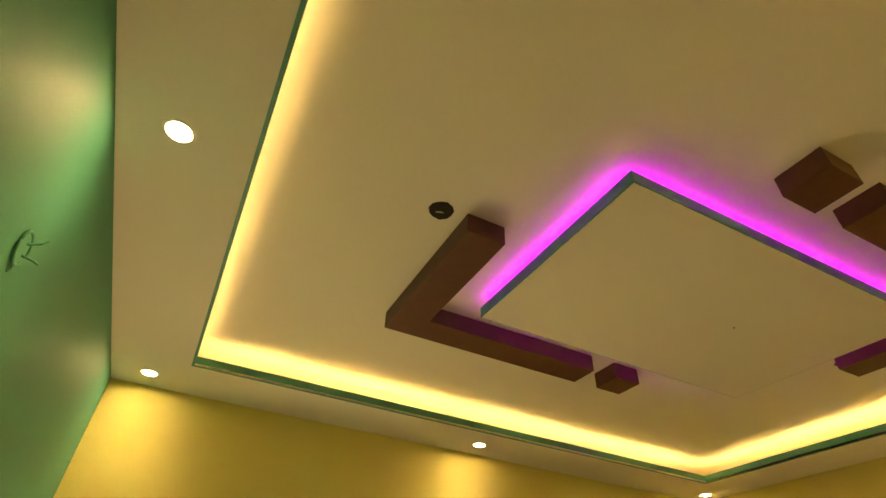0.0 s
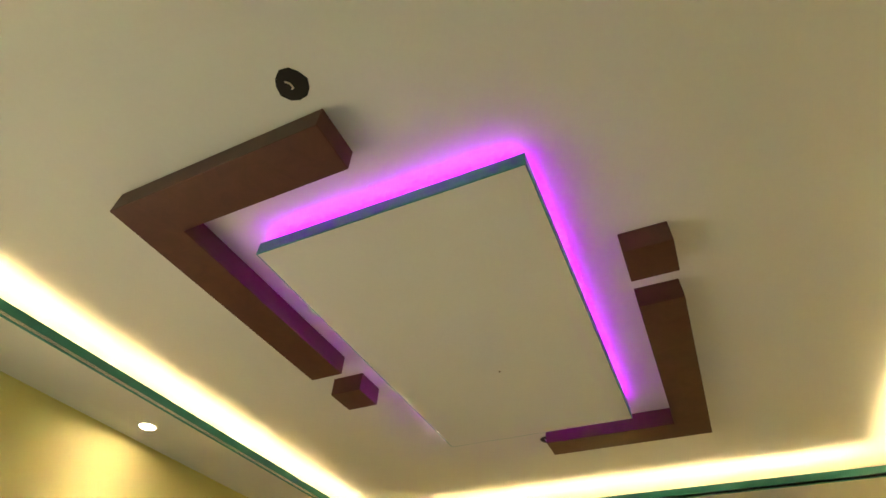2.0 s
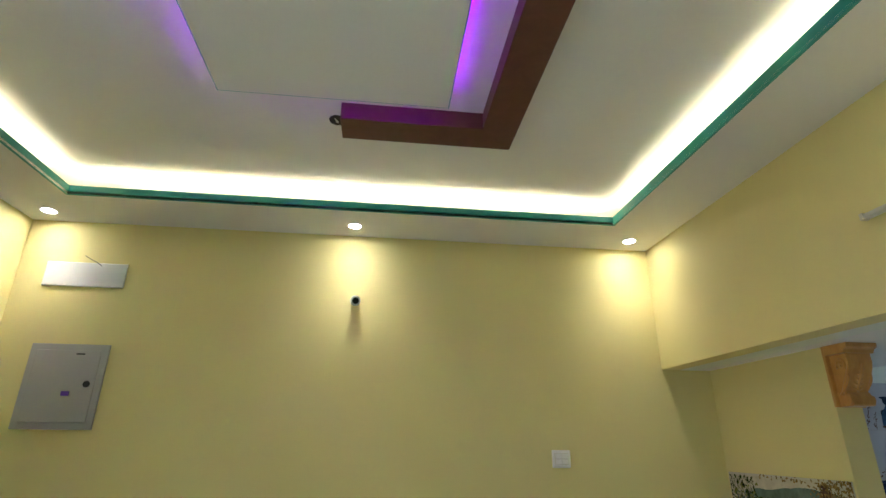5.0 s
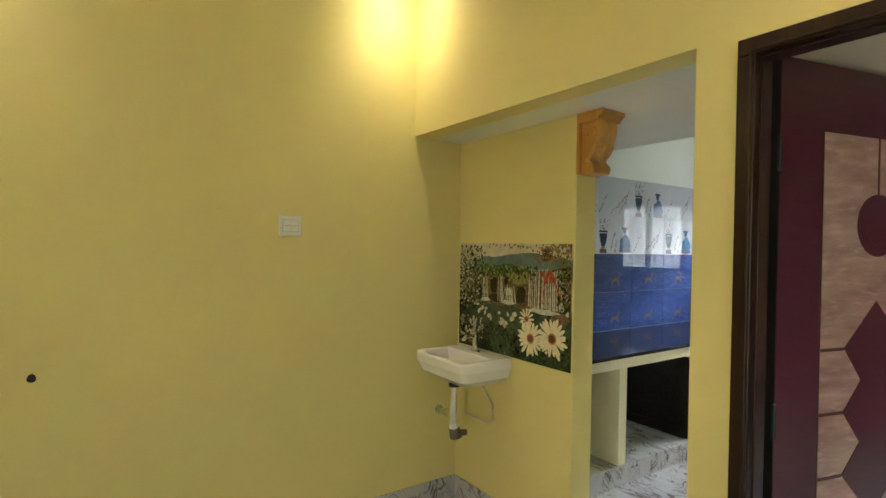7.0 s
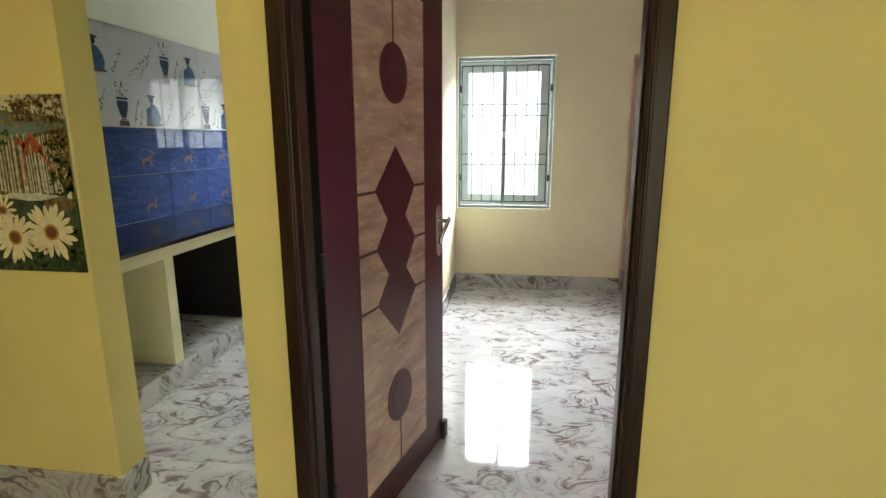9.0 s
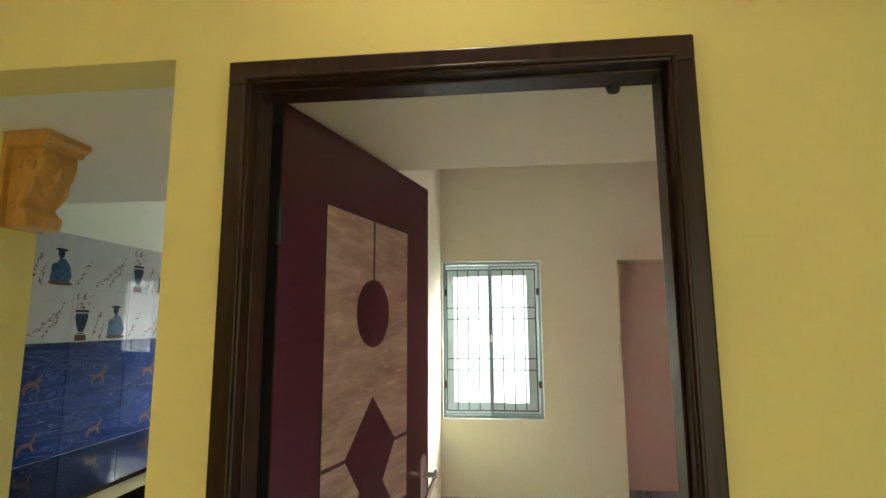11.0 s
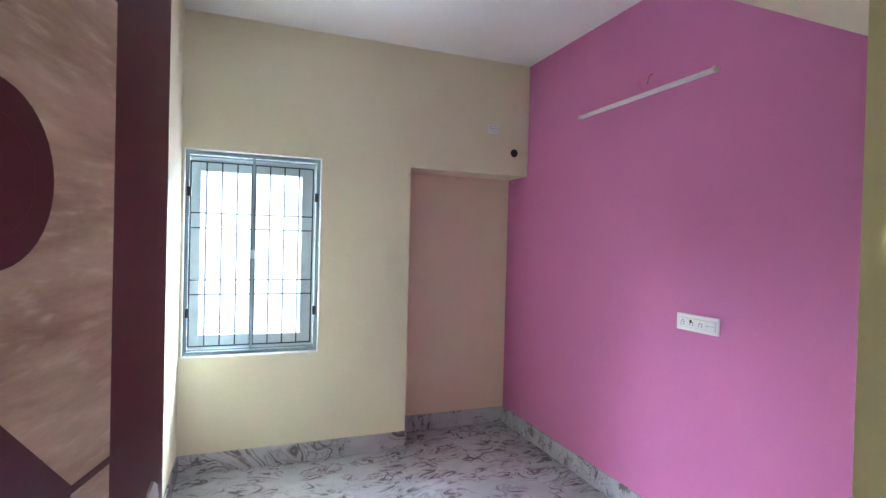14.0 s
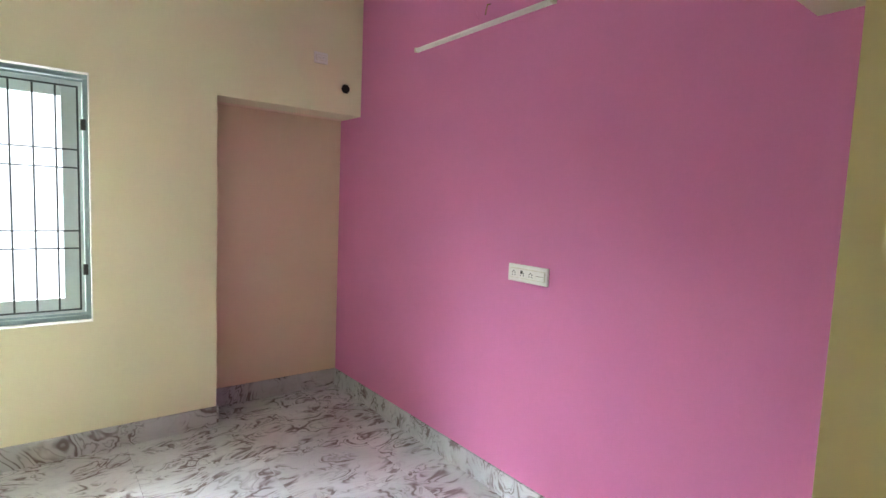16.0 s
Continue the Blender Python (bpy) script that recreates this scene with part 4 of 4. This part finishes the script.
part("supply_hose", bm_tube([(3.77, 4.75, BZ - 0.12), (3.772, 4.66, 0.73), (3.775, 4.60, 0.66), (3.785, 4.60, 0.585), (3.79, 4.66, 0.545), (3.79, 4.76, 0.545), (3.785, 4.85, 0.55)], 0.007, 8), M["ivory"], basin, "pale flexible hose", True)
valve = thing("angle_valve", "chrome angle valve on the yellow wall below the basin", "valve")
part("flange", bm_cyl((3.70, HY1, 0.545), (3.70, HY1 - 0.006, 0.545), 0.028, seg=20), M["chrome"], valve)
part("body", bm_cyl((3.70, HY1 - 0.006, 0.545), (3.70, HY1 - 0.06, 0.545), 0.014, seg=16), M["chrome"], valve)
part("handle", bm_cyl((3.70, HY1 - 0.06, 0.545), (3.70, HY1 - 0.085, 0.545), 0.021, 0.018, seg=8), M["chrome"], valve)
part("outlet", bm_cyl((3.70, HY1 - 0.04, 0.545), (3.74, HY1 - 0.04, 0.545), 0.010, seg=12), M["chrome"], valve)

corbel = thing("corbel", "carved varnished wooden corbel under the opening's soffit", "corbel")
CYB, CZ0, CZ1 = SY0, 1.85, HEAD
part("back_plate", bm_box(SX0 - 0.008, CYB - 0.016, CZ0, SX1 + 0.008, CYB, CZ1 - 0.001, 0.003), M["oak"], corbel, "darker back plate")
part("top_slab", bm_prism([(CYB - 0.016, CZ1 - 0.045), (CYB - 0.122, CZ1 - 0.045), (CYB - 0.13, CZ1 - 0.03), (CYB - 0.148, CZ1 - 0.02), (CYB - 0.148, CZ1 - 0.001), (CYB - 0.016, CZ1 - 0.001)], "x", SX0 - 0.012, SX1 + 0.012, bevel=0.002),
     M["oak"], corbel)
prof = [(CYB - 0.016, CZ1 - 0.045)]
for k in range(21):
    f = k / 20
    out = 0.098 + 0.030 * math.cos((f - 0.16) * math.pi * 1.22) - 0.012 * f if f < 0.84 else 0.064 + 0.02 * math.sin((f - 0.84) / 0.16 * math.pi * 0.5)
    prof.append((CYB - out, CZ1 - 0.046 - 0.20 * f))
prof += [(CYB - 0.088, CZ0 + 0.022), (CYB - 0.088, CZ0 + 0.008), (CYB - 0.080, CZ0 + 0.002), (CYB - 0.016, CZ0 + 0.002)]
part("scroll", bm_prism(prof, "x", SX0 + 0.012, SX1 - 0.012, bevel=0.0015), M["oak"], corbel)
for x, out in ((SX0 + 0.012, -0.005), (SX1 - 0.012, 0.005)):
    part("scroll_bead", bm_tube([(x, y + 0.010, z) for y, z in prof[1:20]], 0.0075, 8), M["oak"], corbel, "", True)
    curl = [(CYB - 0.075 + 0.030 * (1 - k / 16) * math.cos(k * 0.62 - 0.6), CZ1 - 0.092 + 0.030 * (1 - k / 16) * math.sin(k * 0.62 - 0.6)) for k in range(15)]
    sweep = [(CYB - 0.098 + 0.062 * (k / 8) ** 0.8 - 0.03 * math.sin(k / 8 * math.pi), CZ1 - 0.11 - 0.115 * k / 8) for k in range(9)]
    part("side_curl", bm_tube([(x + out * 0.3, y, z) for y, z in curl], 0.0055, 7), M["oak"], corbel, "carved curl", True)
    part("side_sweep", bm_tube([(x + out * 0.3, y, z) for y, z in sweep], 0.006, 7), M["oak"], corbel, "carved sweeping rib", True)
    part("volute", bm_cyl((x - 0.007, CYB - 0.066, CZ0 + 0.03), (x + 0.007, CYB - 0.066, CZ0 + 0.03), 0.021, 0.021, seg=20), M["oak"], corbel)
mx = (SX0 + SX1) / 2
for k in range(5):
    y, z = prof[17 - 2 * k]
    wide = 0.038 - 0.004 * k
    part("carved_leaf", bm_tube([(mx + s * wide, y - 0.004 + 0.006 * abs(s), z + 0.016 * abs(s)) for s in (-1, -0.6, -0.25, 0, 0.25, 0.6, 1)], 0.0065, 7), M["oak"], corbel, "", True)
part("leaf_rib", bm_tube([(mx, y - 0.004, z) for y, z in prof[6:19]], 0.006, 7), M["oak"], corbel, "", True)

# ---- bedroom door ----
frame_t = tagged(new("door_1"), "dark polished wooden frame with open panelled door", "door", kind="structure")
FX0, FX1, FW = HX1 - 0.012, HX1 + 0.095, 0.05
for nm, b in (("jamb", (FX0, DY0, 0, FX1, DY0 + FW, DZ - FW)), ("jamb", (FX0, DY1 - FW, 0, FX1, DY1, DZ - FW)), ("head", (FX0, DY0, DZ - FW, FX1, DY1, DZ))):
    part(nm, bm_box(*b, 0.004), M["frame"], frame_t)
for b in ((FX0 - 0.006, DY0 + 0.035, 0, FX0 + 0.004, DY0 + FW - 0.006, DZ - FW + 0.006), (FX0 - 0.006, DY1 - FW + 0.006, 0, FX0 + 0.004, DY1 - 0.035, DZ - FW + 0.006),
          (FX0 - 0.006, DY0 + 0.035, DZ - FW + 0.006, FX0 + 0.004, DY1 - 0.035, DZ - 0.035)):
    part("bead", bm_box(*b, 0.003), M["frame"], frame_t)
for b in ((FX0 + 0.03, DY0 + FW, 0, FX0 + 0.075, DY0 + FW + 0.006, DZ - FW - 0.006), (FX0 + 0.03, DY1 - FW - 0.006, 0, FX0 + 0.075, DY1 - FW, DZ - FW - 0.006), (FX0 + 0.03, DY0 + FW, DZ - FW - 0.006, FX0 + 0.075, DY1 - FW, DZ - FW)):
    part("stop", bm_box(*b, 0.002), M["frame"], frame_t)

door = tagged(new("door_leaf"), "maroon door with travertine inlay, standing open", "door")
HINGE = pose(3.6096, 3.1759, 0, 0, 0, -14.73)
U0, U1, LT, LB = 0.022, 0.887, 2.085, 0.008
part("leaf", bm_box(U0, 0, LB, U1, 0.034, LT, 0.0015), M["leaf"], door)
part("hinge_edge", bm_box(U0 - 0.002, 0.001, LB, U0, 0.033, LT), M["black"], door, "black painted hinge edge")
IU0, IU1, IZ0, IZ1 = 0.207, 0.695, 0.153, 1.88
part("inlay", bm_box(IU0, -0.003, IZ0, IU1, 0, IZ1, 0.001), M["inlay"], door, "pale brown travertine laminate inlay")
part("inlay_border", bm_box(IU0 - 0.004, -0.001, IZ0 - 0.004, IU1 + 0.004, 0, IZ1 + 0.004), M["black"], door)
mid, hw, ww = 0.457, 0.146, 0.065


def flat(name, pts, label=""):
    return part(name, bm_prism(pts, "y", -0.0055, -0.002), M["leaf"], door, label)


for cz in (1.603, 0.43):
    flat("disc", [(mid + 0.097 * math.cos(2 * math.pi * k / 40), cz + 0.099 * math.sin(2 * math.pi * k / 40)) for k in range(40)], "maroon round inlay")
    part("inner_disc", bm_prism([(mid + 0.062 * math.cos(2 * math.pi * k / 32), cz + 0.064 * math.sin(2 * math.pi * k / 32)) for k in range(32)], "y", -0.0075, -0.0055, bevel=0.0008), M["leaf"], door, "raised maroon centre")
flat("diamond", [(mid, 1.362), (mid - hw, 1.219), (mid - ww, 1.115), (mid - hw, 1.02), (mid - ww, 0.92), (mid - hw, 0.825), (mid, 0.676), (mid + hw, 0.825), (mid + ww, 0.92), (mid + hw, 1.02), (mid + ww, 1.115), (mid + hw, 1.219)],
     "maroon chain of three diamonds")
for z in (1.217, 1.02, 0.824):
    for a, b in ((IU0, mid - hw), (mid + hw, IU1)):
        part("groove_strip", bm_box(a, -0.0045, z - 0.005, b, -0.002, z + 0.005), M["leaf"], door)
for z0, z1 in ((1.70, IZ1), (IZ0, 0.331)):
    part("groove_strip", bm_box(mid - 0.004, -0.0045, z0, mid + 0.004, -0.002, z1), M["leaf"], door)
for sgn, y in ((-1, 0.0), (1, 0.034)):
    pl = [(0.838 + 0.019 * x, z) for x, z in ((-1, 0.925), (-0.8, 0.905), (0, 0.895), (0.8, 0.905), (1, 0.925), (1, 1.085), (0.8, 1.105), (0, 1.118), (-0.8, 1.105), (-1, 1.085))]
    plate = part("lock_plate", bm_prism(pl, "y", min(y, y + sgn * 0.006), max(y, y + sgn * 0.006), bevel=0.001), M["steel"], door, "worn metal lock plate")
    reach = 0.045 if sgn < 0 else 0.032
    part("handle_neck", bm_cyl((0.838, y, 1.05), (0.838, y + sgn * reach, 1.05), 0.0115, 0.0085, seg=16), M["chrome"], plate)
    part("neck_ring", bm_cyl((0.838, y + sgn * 0.006, 1.05), (0.838, y + sgn * 0.014, 1.05), 0.016, 0.014, seg=18), M["chrome"], plate)
    part("handle", bm_tube([(0.853, y + sgn * reach, 1.062), (0.838, y + sgn * (reach + 0.006), 1.054), (0.815, y + sgn * (reach + 0.006), 1.04), (0.79, y + sgn * reach, 1.012), (0.775, y + sgn * (reach - 0.005), 0.985), (0.768, y + sgn * (reach - 0.006), 0.962)], 0.008, 10), M["chrome"], plate, "curved chrome lever", True)
    part("keyhole", bm_cyl((0.838, y + sgn * 0.0055, 0.955), (0.838, y + sgn * 0.0068, 0.955), 0.006, seg=10), M["black"], plate)
part("tower_bolt", bm_cyl((0.86, 0.04, 1.143), (0.915, 0.04, 1.143), 0.006, seg=10), M["steel"], door)
for z in (0.28, 1.02, 1.80):
    part("hinge", bm_cyl((U0 - 0.006, -0.004, z - 0.05), (U0 - 0.006, -0.004, z + 0.05), 0.007, seg=12), M["iron"], door)
stop = part("door_stopper", bm_box(0.855, -0.022, 0.008, 0.895, 0.0, 0.10, 0.006), M["black"], door, "black rubber door stopper")
part("catch", bm_cyl((0.888, 0.01, LT - 0.01), (0.905, 0.01, LT - 0.01), 0.008, seg=10), M["steel"], door)
door.matrix_basis = HINGE
solid("head_catch", bm_cyl((HX1 + 0.09, 2.44, DZ - FW - 0.012), (HX1 + 0.09, 2.44, DZ - FW), 0.012, 0.016, seg=12), M["black"], "small black rubber buffer under the door head", "buffer")

# ---- windows ----
def bar(a, b, r):
    return bm_cyl(a, b, r, seg=8)


def window(name, label, y0, y1, z0, z1, bars):
    t = tagged(new(name), label, "window", kind="structure")
    x = BX1 + 0.045
    for b in ((y0, z1 - 0.004, y1, z1), (y0, z0, y1, z0 + 0.004), (y0, z0 + 0.004, y0 + 0.004, z1 - 0.004), (y1 - 0.004, z0 + 0.004, y1, z1 - 0.004)):
        part("reveal", bm_box(BX1 - 0.003, b[0], b[1], x + 0.012, b[2], b[3]), M["white"], t, "white painted reveal")
    y0, y1, z0, z1 = y0 + 0.004, y1 - 0.004, z0 + 0.004, z1 - 0.004
    f = 0.024
    for b in ((y0, z0, y1, z0 + f), (y0, z1 - f, y1, z1), (y0, z0 + f, y0 + f, z1 - f), (y1 - f, z0 + f, y1, z1 - f)):
        part("window_frame", bm_box(x + 0.012, b[0], b[1], x + 0.05, b[2], b[3], 0.003), M["alu"], t)
    mid_y = (y0 + y1) / 2 + 0.011
    grill = part("grill_frame", bm_box(x + 0.004, mid_y - 0.009, z0 + f, x + 0.018, mid_y + 0.009, z1 - f, 0.002), M["alu"], t, "grey-blue middle bar")
    gz0, gz1, e = z0 + 0.062, z1 - 0.072, 0.0045
    for a, b in ((y0 + 0.048, mid_y - 0.009), (mid_y + 0.009, y1 - 0.032)):
        for i in range(1, bars + 1):
            y = a + (b - a) * i / (bars + 1)
            part("grill_bar", bar((x + 0.012, y, gz0), (x + 0.012, y, gz1), 0.0046), M["iron"], grill)
        for fz in (0.281, 0.360, 0.643, 0.724):
            z = gz0 + (gz1 - gz0) * fz
            part("grill_bar", bar((x + 0.013, a, z), (x + 0.013, b, z), 0.0042), M["iron"], grill)
        for p, q in (((a, gz0), (b, gz0)), ((a, gz1), (b, gz1)), ((a, gz0), (a, gz1)), ((b, gz0), (b, gz1))):
            part("grill_edge", bm_box(x + 0.005, min(p[0], q[0]) - e, min(p[1], q[1]) - e, x + 0.015, max(p[0], q[0]) + e, max(p[1], q[1]) + e, 0.001), M["iron"], grill)
    for p, q in (((y0 + f, z0 + f + 0.012), (y1 - f, z0 + f + 0.012)), ((y0 + f, z1 - f - 0.014), (y1 - f, z1 - f - 0.014))):
        part("grill_rail", bm_box(x + 0.004, p[0], p[1] - 0.006, x + 0.016, q[0], q[1] + 0.006, 0.001), M["alu"], grill, "grey-blue outer rail")
    for y in (y0 + f, y1 - f):
        for z in (z0 + 0.21 * (z1 - z0), z0 + 0.80 * (z1 - z0)):
            part("hinge", bm_box(x - 0.004, y - 0.012, z - 0.03, x + 0.02, y + 0.012, z + 0.03, 0.003), M["black"], t, "black hinge block")
    part("latch", bm_box(x - 0.006, mid_y - 0.016, z0 + 0.5 * (z1 - z0) - 0.03, x + 0.01, mid_y + 0.016, z0 + 0.5 * (z1 - z0) + 0.03, 0.004), M["upvc"], t)
    for n, (a, b) in enumerate(((y0 + f, mid_y + 0.02), (mid_y - 0.02, y1 - f))):
        xs = x + 0.055 + 0.03 * n
        so, si, sv = (0.095, 0.03, 0.1) if n == 0 else (0.03, 0.064, 0.1)
        sash = part("sash", bm_box(xs, a, z0 + f, xs + 0.026, a + so, z1 - f, 0.003), M["upvc"], t, "pale grey sliding sash")
        part("stile", bm_box(xs, b - si, z0 + f, xs + 0.026, b, z1 - f, 0.003), M["upvc"], sash)
        part("rail", bm_box(xs, a + so, z0 + f, xs + 0.026, b - si, z0 + f + sv, 0.003), M["upvc"], sash)
        part("rail", bm_box(xs, a + so, z1 - f - sv, xs + 0.026, b - si, z1 - f, 0.003), M["upvc"], sash)
        g = part("pane", bm_box(xs + 0.011, a + so, z0 + f + sv, xs + 0.015, b - si, z1 - f - sv), M["glass"], sash, "clear window glass")
        g.visible_shadow = False
    part("window_sill", bm_box(x + 0.052, y0, z0 - 0.003, x + 0.185, y1, z0 + 0.012, 0.002), M["white"], t)
    return t


window("window_1", "grey-blue framed sliding window with iron grill", WY0, WY1, WZ0, WZ1, 3)
window("window_2", "grey-blue framed kitchen window with iron grill", VY0, VY1, VZ0, VZ1, 3)

hook = thing("ceiling_hook", "small dark hook with wire ends in the bedroom ceiling", "ceiling hook")
HKX, HKY = 6.1, 1.76
for dx in (-0.02, 0.02):
    part("wire_end", bm_tube([(HKX, HKY + dx, CEIL), (HKX - 0.005, HKY + dx, CEIL - 0.02), (HKX - 0.012, HKY + dx * 1.6, CEIL - 0.028)], 0.005, 6), M["iron"], hook)
# the pipe hole is a dark flat disc, its depth only painted
solid("pipe_hole", disc(0.806, 2.279, BX1 + 0.001, 0.032, 12, 0.1, "x"), M["hole"], "dark round disc painted as the shaded pipe hole over the niche", "hole")

# ---- kitchen ----
KC = 0.84
counter = thing("kitchen_counter", "black granite counter on cream masonry legs and plinth", "counter")
part("granite_top", bm_box(3.966, 4.515, KC - 0.022, BX1 - 0.001, KY1 - 0.009, KC, 0.003), M["granite"], counter, "polished black granite top")
part("slab", bm_box(3.966, 4.53, KC - 0.09, BX1 - 0.001, KY1 - 0.001, KC - 0.0225, 0.003), M["cream"], counter, "cream painted concrete slab")
for x in (3.966, 4.77, 5.75, 6.7):
    part("leg", bm_box(x, 4.53, 0.1305, x + 0.075, KY1 - 0.001, KC - 0.0905, 0.002), M["cream"], counter, "cream painted masonry leg")
plinth = part("plinth", bm_box(3.966, 4.525, 0.001, BX1 - 0.001, KY1 - 0.001, 0.13, 0.003), M["marble"], counter, "swirled marble tiled plinth")
# matte black sheet that makes the bay between two legs dark
slab = thing("granite_offcut", "matte black sheet leaning under the counter", "granite slab")
part("sheet", bm_prism([(5.60, 0.1305), (5.62, 0.1305), (5.748, 0.70), (5.728, 0.70)], "y", 4.56, 5.185), M["matte_black"], slab)
part("edge", bm_box(5.588, 4.60, 0.1305, 5.598, 5.15, 0.20, 0.002), M["matte_black"], slab)

# ---- pieces: kitchen wall tiles ----
TW, TH = 0.463, 0.316
TX = 5.345 - 2 * TW
tile_bed = tagged(new("kitchen_wall_tiles"), "glazed blue and pale printed kitchen wall tiles", "wall tiles", kind="structure")
part("bed", bm_box(3.966, KY1 - 0.003, KC, BX1 - 0.001, KY1, KC + 4 * TH), M["grout"], tile_bed)
tile_mesh = {}
for key in ("waves", "pale"):
    tile_mesh[key] = mesh_of("tile", bm_box(0.0008, -0.009, 0.0008, TW - 0.0008, -0.003, TH - 0.0008, 0.001, seg=1), M[key])


def print_mesh(name, polys, material):
    bm = bmesh.new()
    for pts in polys:
        bm.faces.new([bm.verts.new((x, -0.0096, z)) for x, z in pts])
    return mesh_of(name, bm, material)


def ell(cx, cz, rx, rz, n=14, turn=0.0):
    return [(cx + rx * math.cos(2 * math.pi * k / n) * math.cos(turn) - rz * math.sin(2 * math.pi * k / n) * math.sin(turn),
             cz + rx * math.cos(2 * math.pi * k / n) * math.sin(turn) + rz * math.sin(2 * math.pi * k / n) * math.cos(turn)) for k in range(n)]


def blades(n, x, z, w, h, lean, seed):
    """A loose sprig of small leaf strokes that climbs from x, z."""
    rr = random.Random(seed)
    out = []
    for k in range(n):
        f = k / (n - 1)
        out.append(ell(x + w * f + rr.uniform(-0.012, 0.012), z + h * f + rr.uniform(-0.014, 0.014), rr.uniform(0.005, 0.012), rr.uniform(0.002, 0.0045), 6, lean + rr.uniform(-0.7, 0.7)))
    return out


vase = print_mesh("vase_print", [[(0.055, 0.058), (0.095, 0.058), (0.112, 0.10), (0.125, 0.15), (0.118, 0.168), (0.032, 0.168), (0.025, 0.15), (0.038, 0.10)], [(0.022, 0.174), (0.128, 0.174), (0.124, 0.19), (0.026, 0.19)],
                             [(0.048, 0.046), (0.102, 0.046), (0.098, 0.054), (0.052, 0.054)]], M["decal"])
plinth_print = print_mesh("plinth_print", [[(0.03, 0.006), (0.12, 0.006), (0.115, 0.042), (0.035, 0.042)], ell(0.36, 0.022, 0.085, 0.012)], M["umber"])
bottle = print_mesh("figurine_print", [[(0.285, 0.03), (0.42, 0.03), (0.435, 0.07), (0.415, 0.13), (0.38, 0.165), (0.345, 0.165), (0.31, 0.12), (0.29, 0.08)]], M["navy"])
figure_top = print_mesh("figurine_top_print", [ell(0.352, 0.195, 0.024, 0.03), ell(0.352, 0.215, 0.045, 0.009), ell(0.33, 0.09, 0.035, 0.05, 12, 0.5)], M["decal"])
stems = print_mesh("stem_print", blades(16, 0.075, 0.195, 0.015, 0.10, 1.2, 1) + blades(12, 0.06, 0.195, -0.03, 0.075, 1.9, 2) + blades(7, 0.09, 0.20, 0.055, 0.07, 0.8, 3) + blades(22, 0.17, 0.02, 0.06, 0.17, 1.2, 4) + blades(14, 0.22, 0.02, 0.03, 0.09, 1.2, 5), M["deer"])
sprig = print_mesh("sprig_print", blades(22, 0.015, 0.02, 0.10, 0.15, 0.9, 6) + blades(28, 0.17, 0.03, 0.21, 0.14, 0.6, 7) + blades(7, 0.33, 0.13, 0.07, 0.09, 0.9, 8) + blades(24, 0.28, 0.03, 0.11, 0.15, 0.9, 9), M["deer"])
crest = print_mesh("tan_mark_print", [[(0.19, 0.055), (0.205, 0.052), (0.215, 0.085), (0.265, 0.09), (0.285, 0.06), (0.297, 0.06), (0.283, 0.10), (0.30, 0.125), (0.285, 0.135), (0.262, 0.112), (0.215, 0.108), (0.195, 0.095)],
                                      ell(0.30, 0.137, 0.014, 0.006, 8, 0.6), ell(0.296, 0.152, 0.003, 0.014, 6, -0.4)], M["deer"])
cols = 5
for r in range(4):
    for c in range(cols):
        ob = new("tile", tile_mesh["waves" if r < 2 else "pale"])
        ob.parent = tile_bed
        ob.location = (TX + c * TW, KY1, KC + r * TH)
        for me in ((crest,) if r < 2 else ((vase, plinth_print, bottle, figure_top, stems) if (r + c) % 2 == 0 else (sprig,))):
            pr = new(me.name, me)
            pr.parent = ob

for r in range(4):
    for x0, x1 in ((3.967, TX - 0.0008), (TX + 5 * TW + 0.0008, BX1 - 0.002)):
        part("cut_tile", bm_box(x0, KY1 - 0.009, KC + r * TH + 0.0008, x1, KY1 - 0.003, KC + (r + 1) * TH - 0.0008, 0.001, seg=1), M["waves" if r < 2 else "pale"], tile_bed)

# ---- pieces: polished floor tiles ----
FT = 0.6
floor_ob = bpy.data.objects["floor"]
ftile = mesh_of("floor_tile", bm_box(0.0006, 0.0006, -0.004, FT - 0.0006, FT - 0.0006, 0.0, 0.0005, seg=1), M["marble"])
ny = int((HY1 + 0.2 - (HY0 - 0.2)) / FT) + 1
nx = int((NX1 + 0.1 - (HX0 - 0.2)) / FT) + 1
for i in range(nx):
    for j in range(ny):
        ob = new("floor_tile", ftile)
        ob.parent = floor_ob
        ob.location = (HX0 - 0.2 + i * FT, HY0 - 0.2 + j * FT, 0)

# each thing's empty stands at the foot of its parts
for ob in [o for o in scene.objects if o.type == "EMPTY" and o.parent is None and o.matrix_basis == Matrix()]:
    pts = [Vector(c) for k in ob.children for c in k.bound_box]
    foot = Vector(((min(p.x for p in pts) + max(p.x for p in pts)) / 2, (min(p.y for p in pts) + max(p.y for p in pts)) / 2, min(p.z for p in pts)))
    ob.location = foot
    for k in ob.children:
        k.matrix_parent_inverse = Matrix.Translation(-foot)
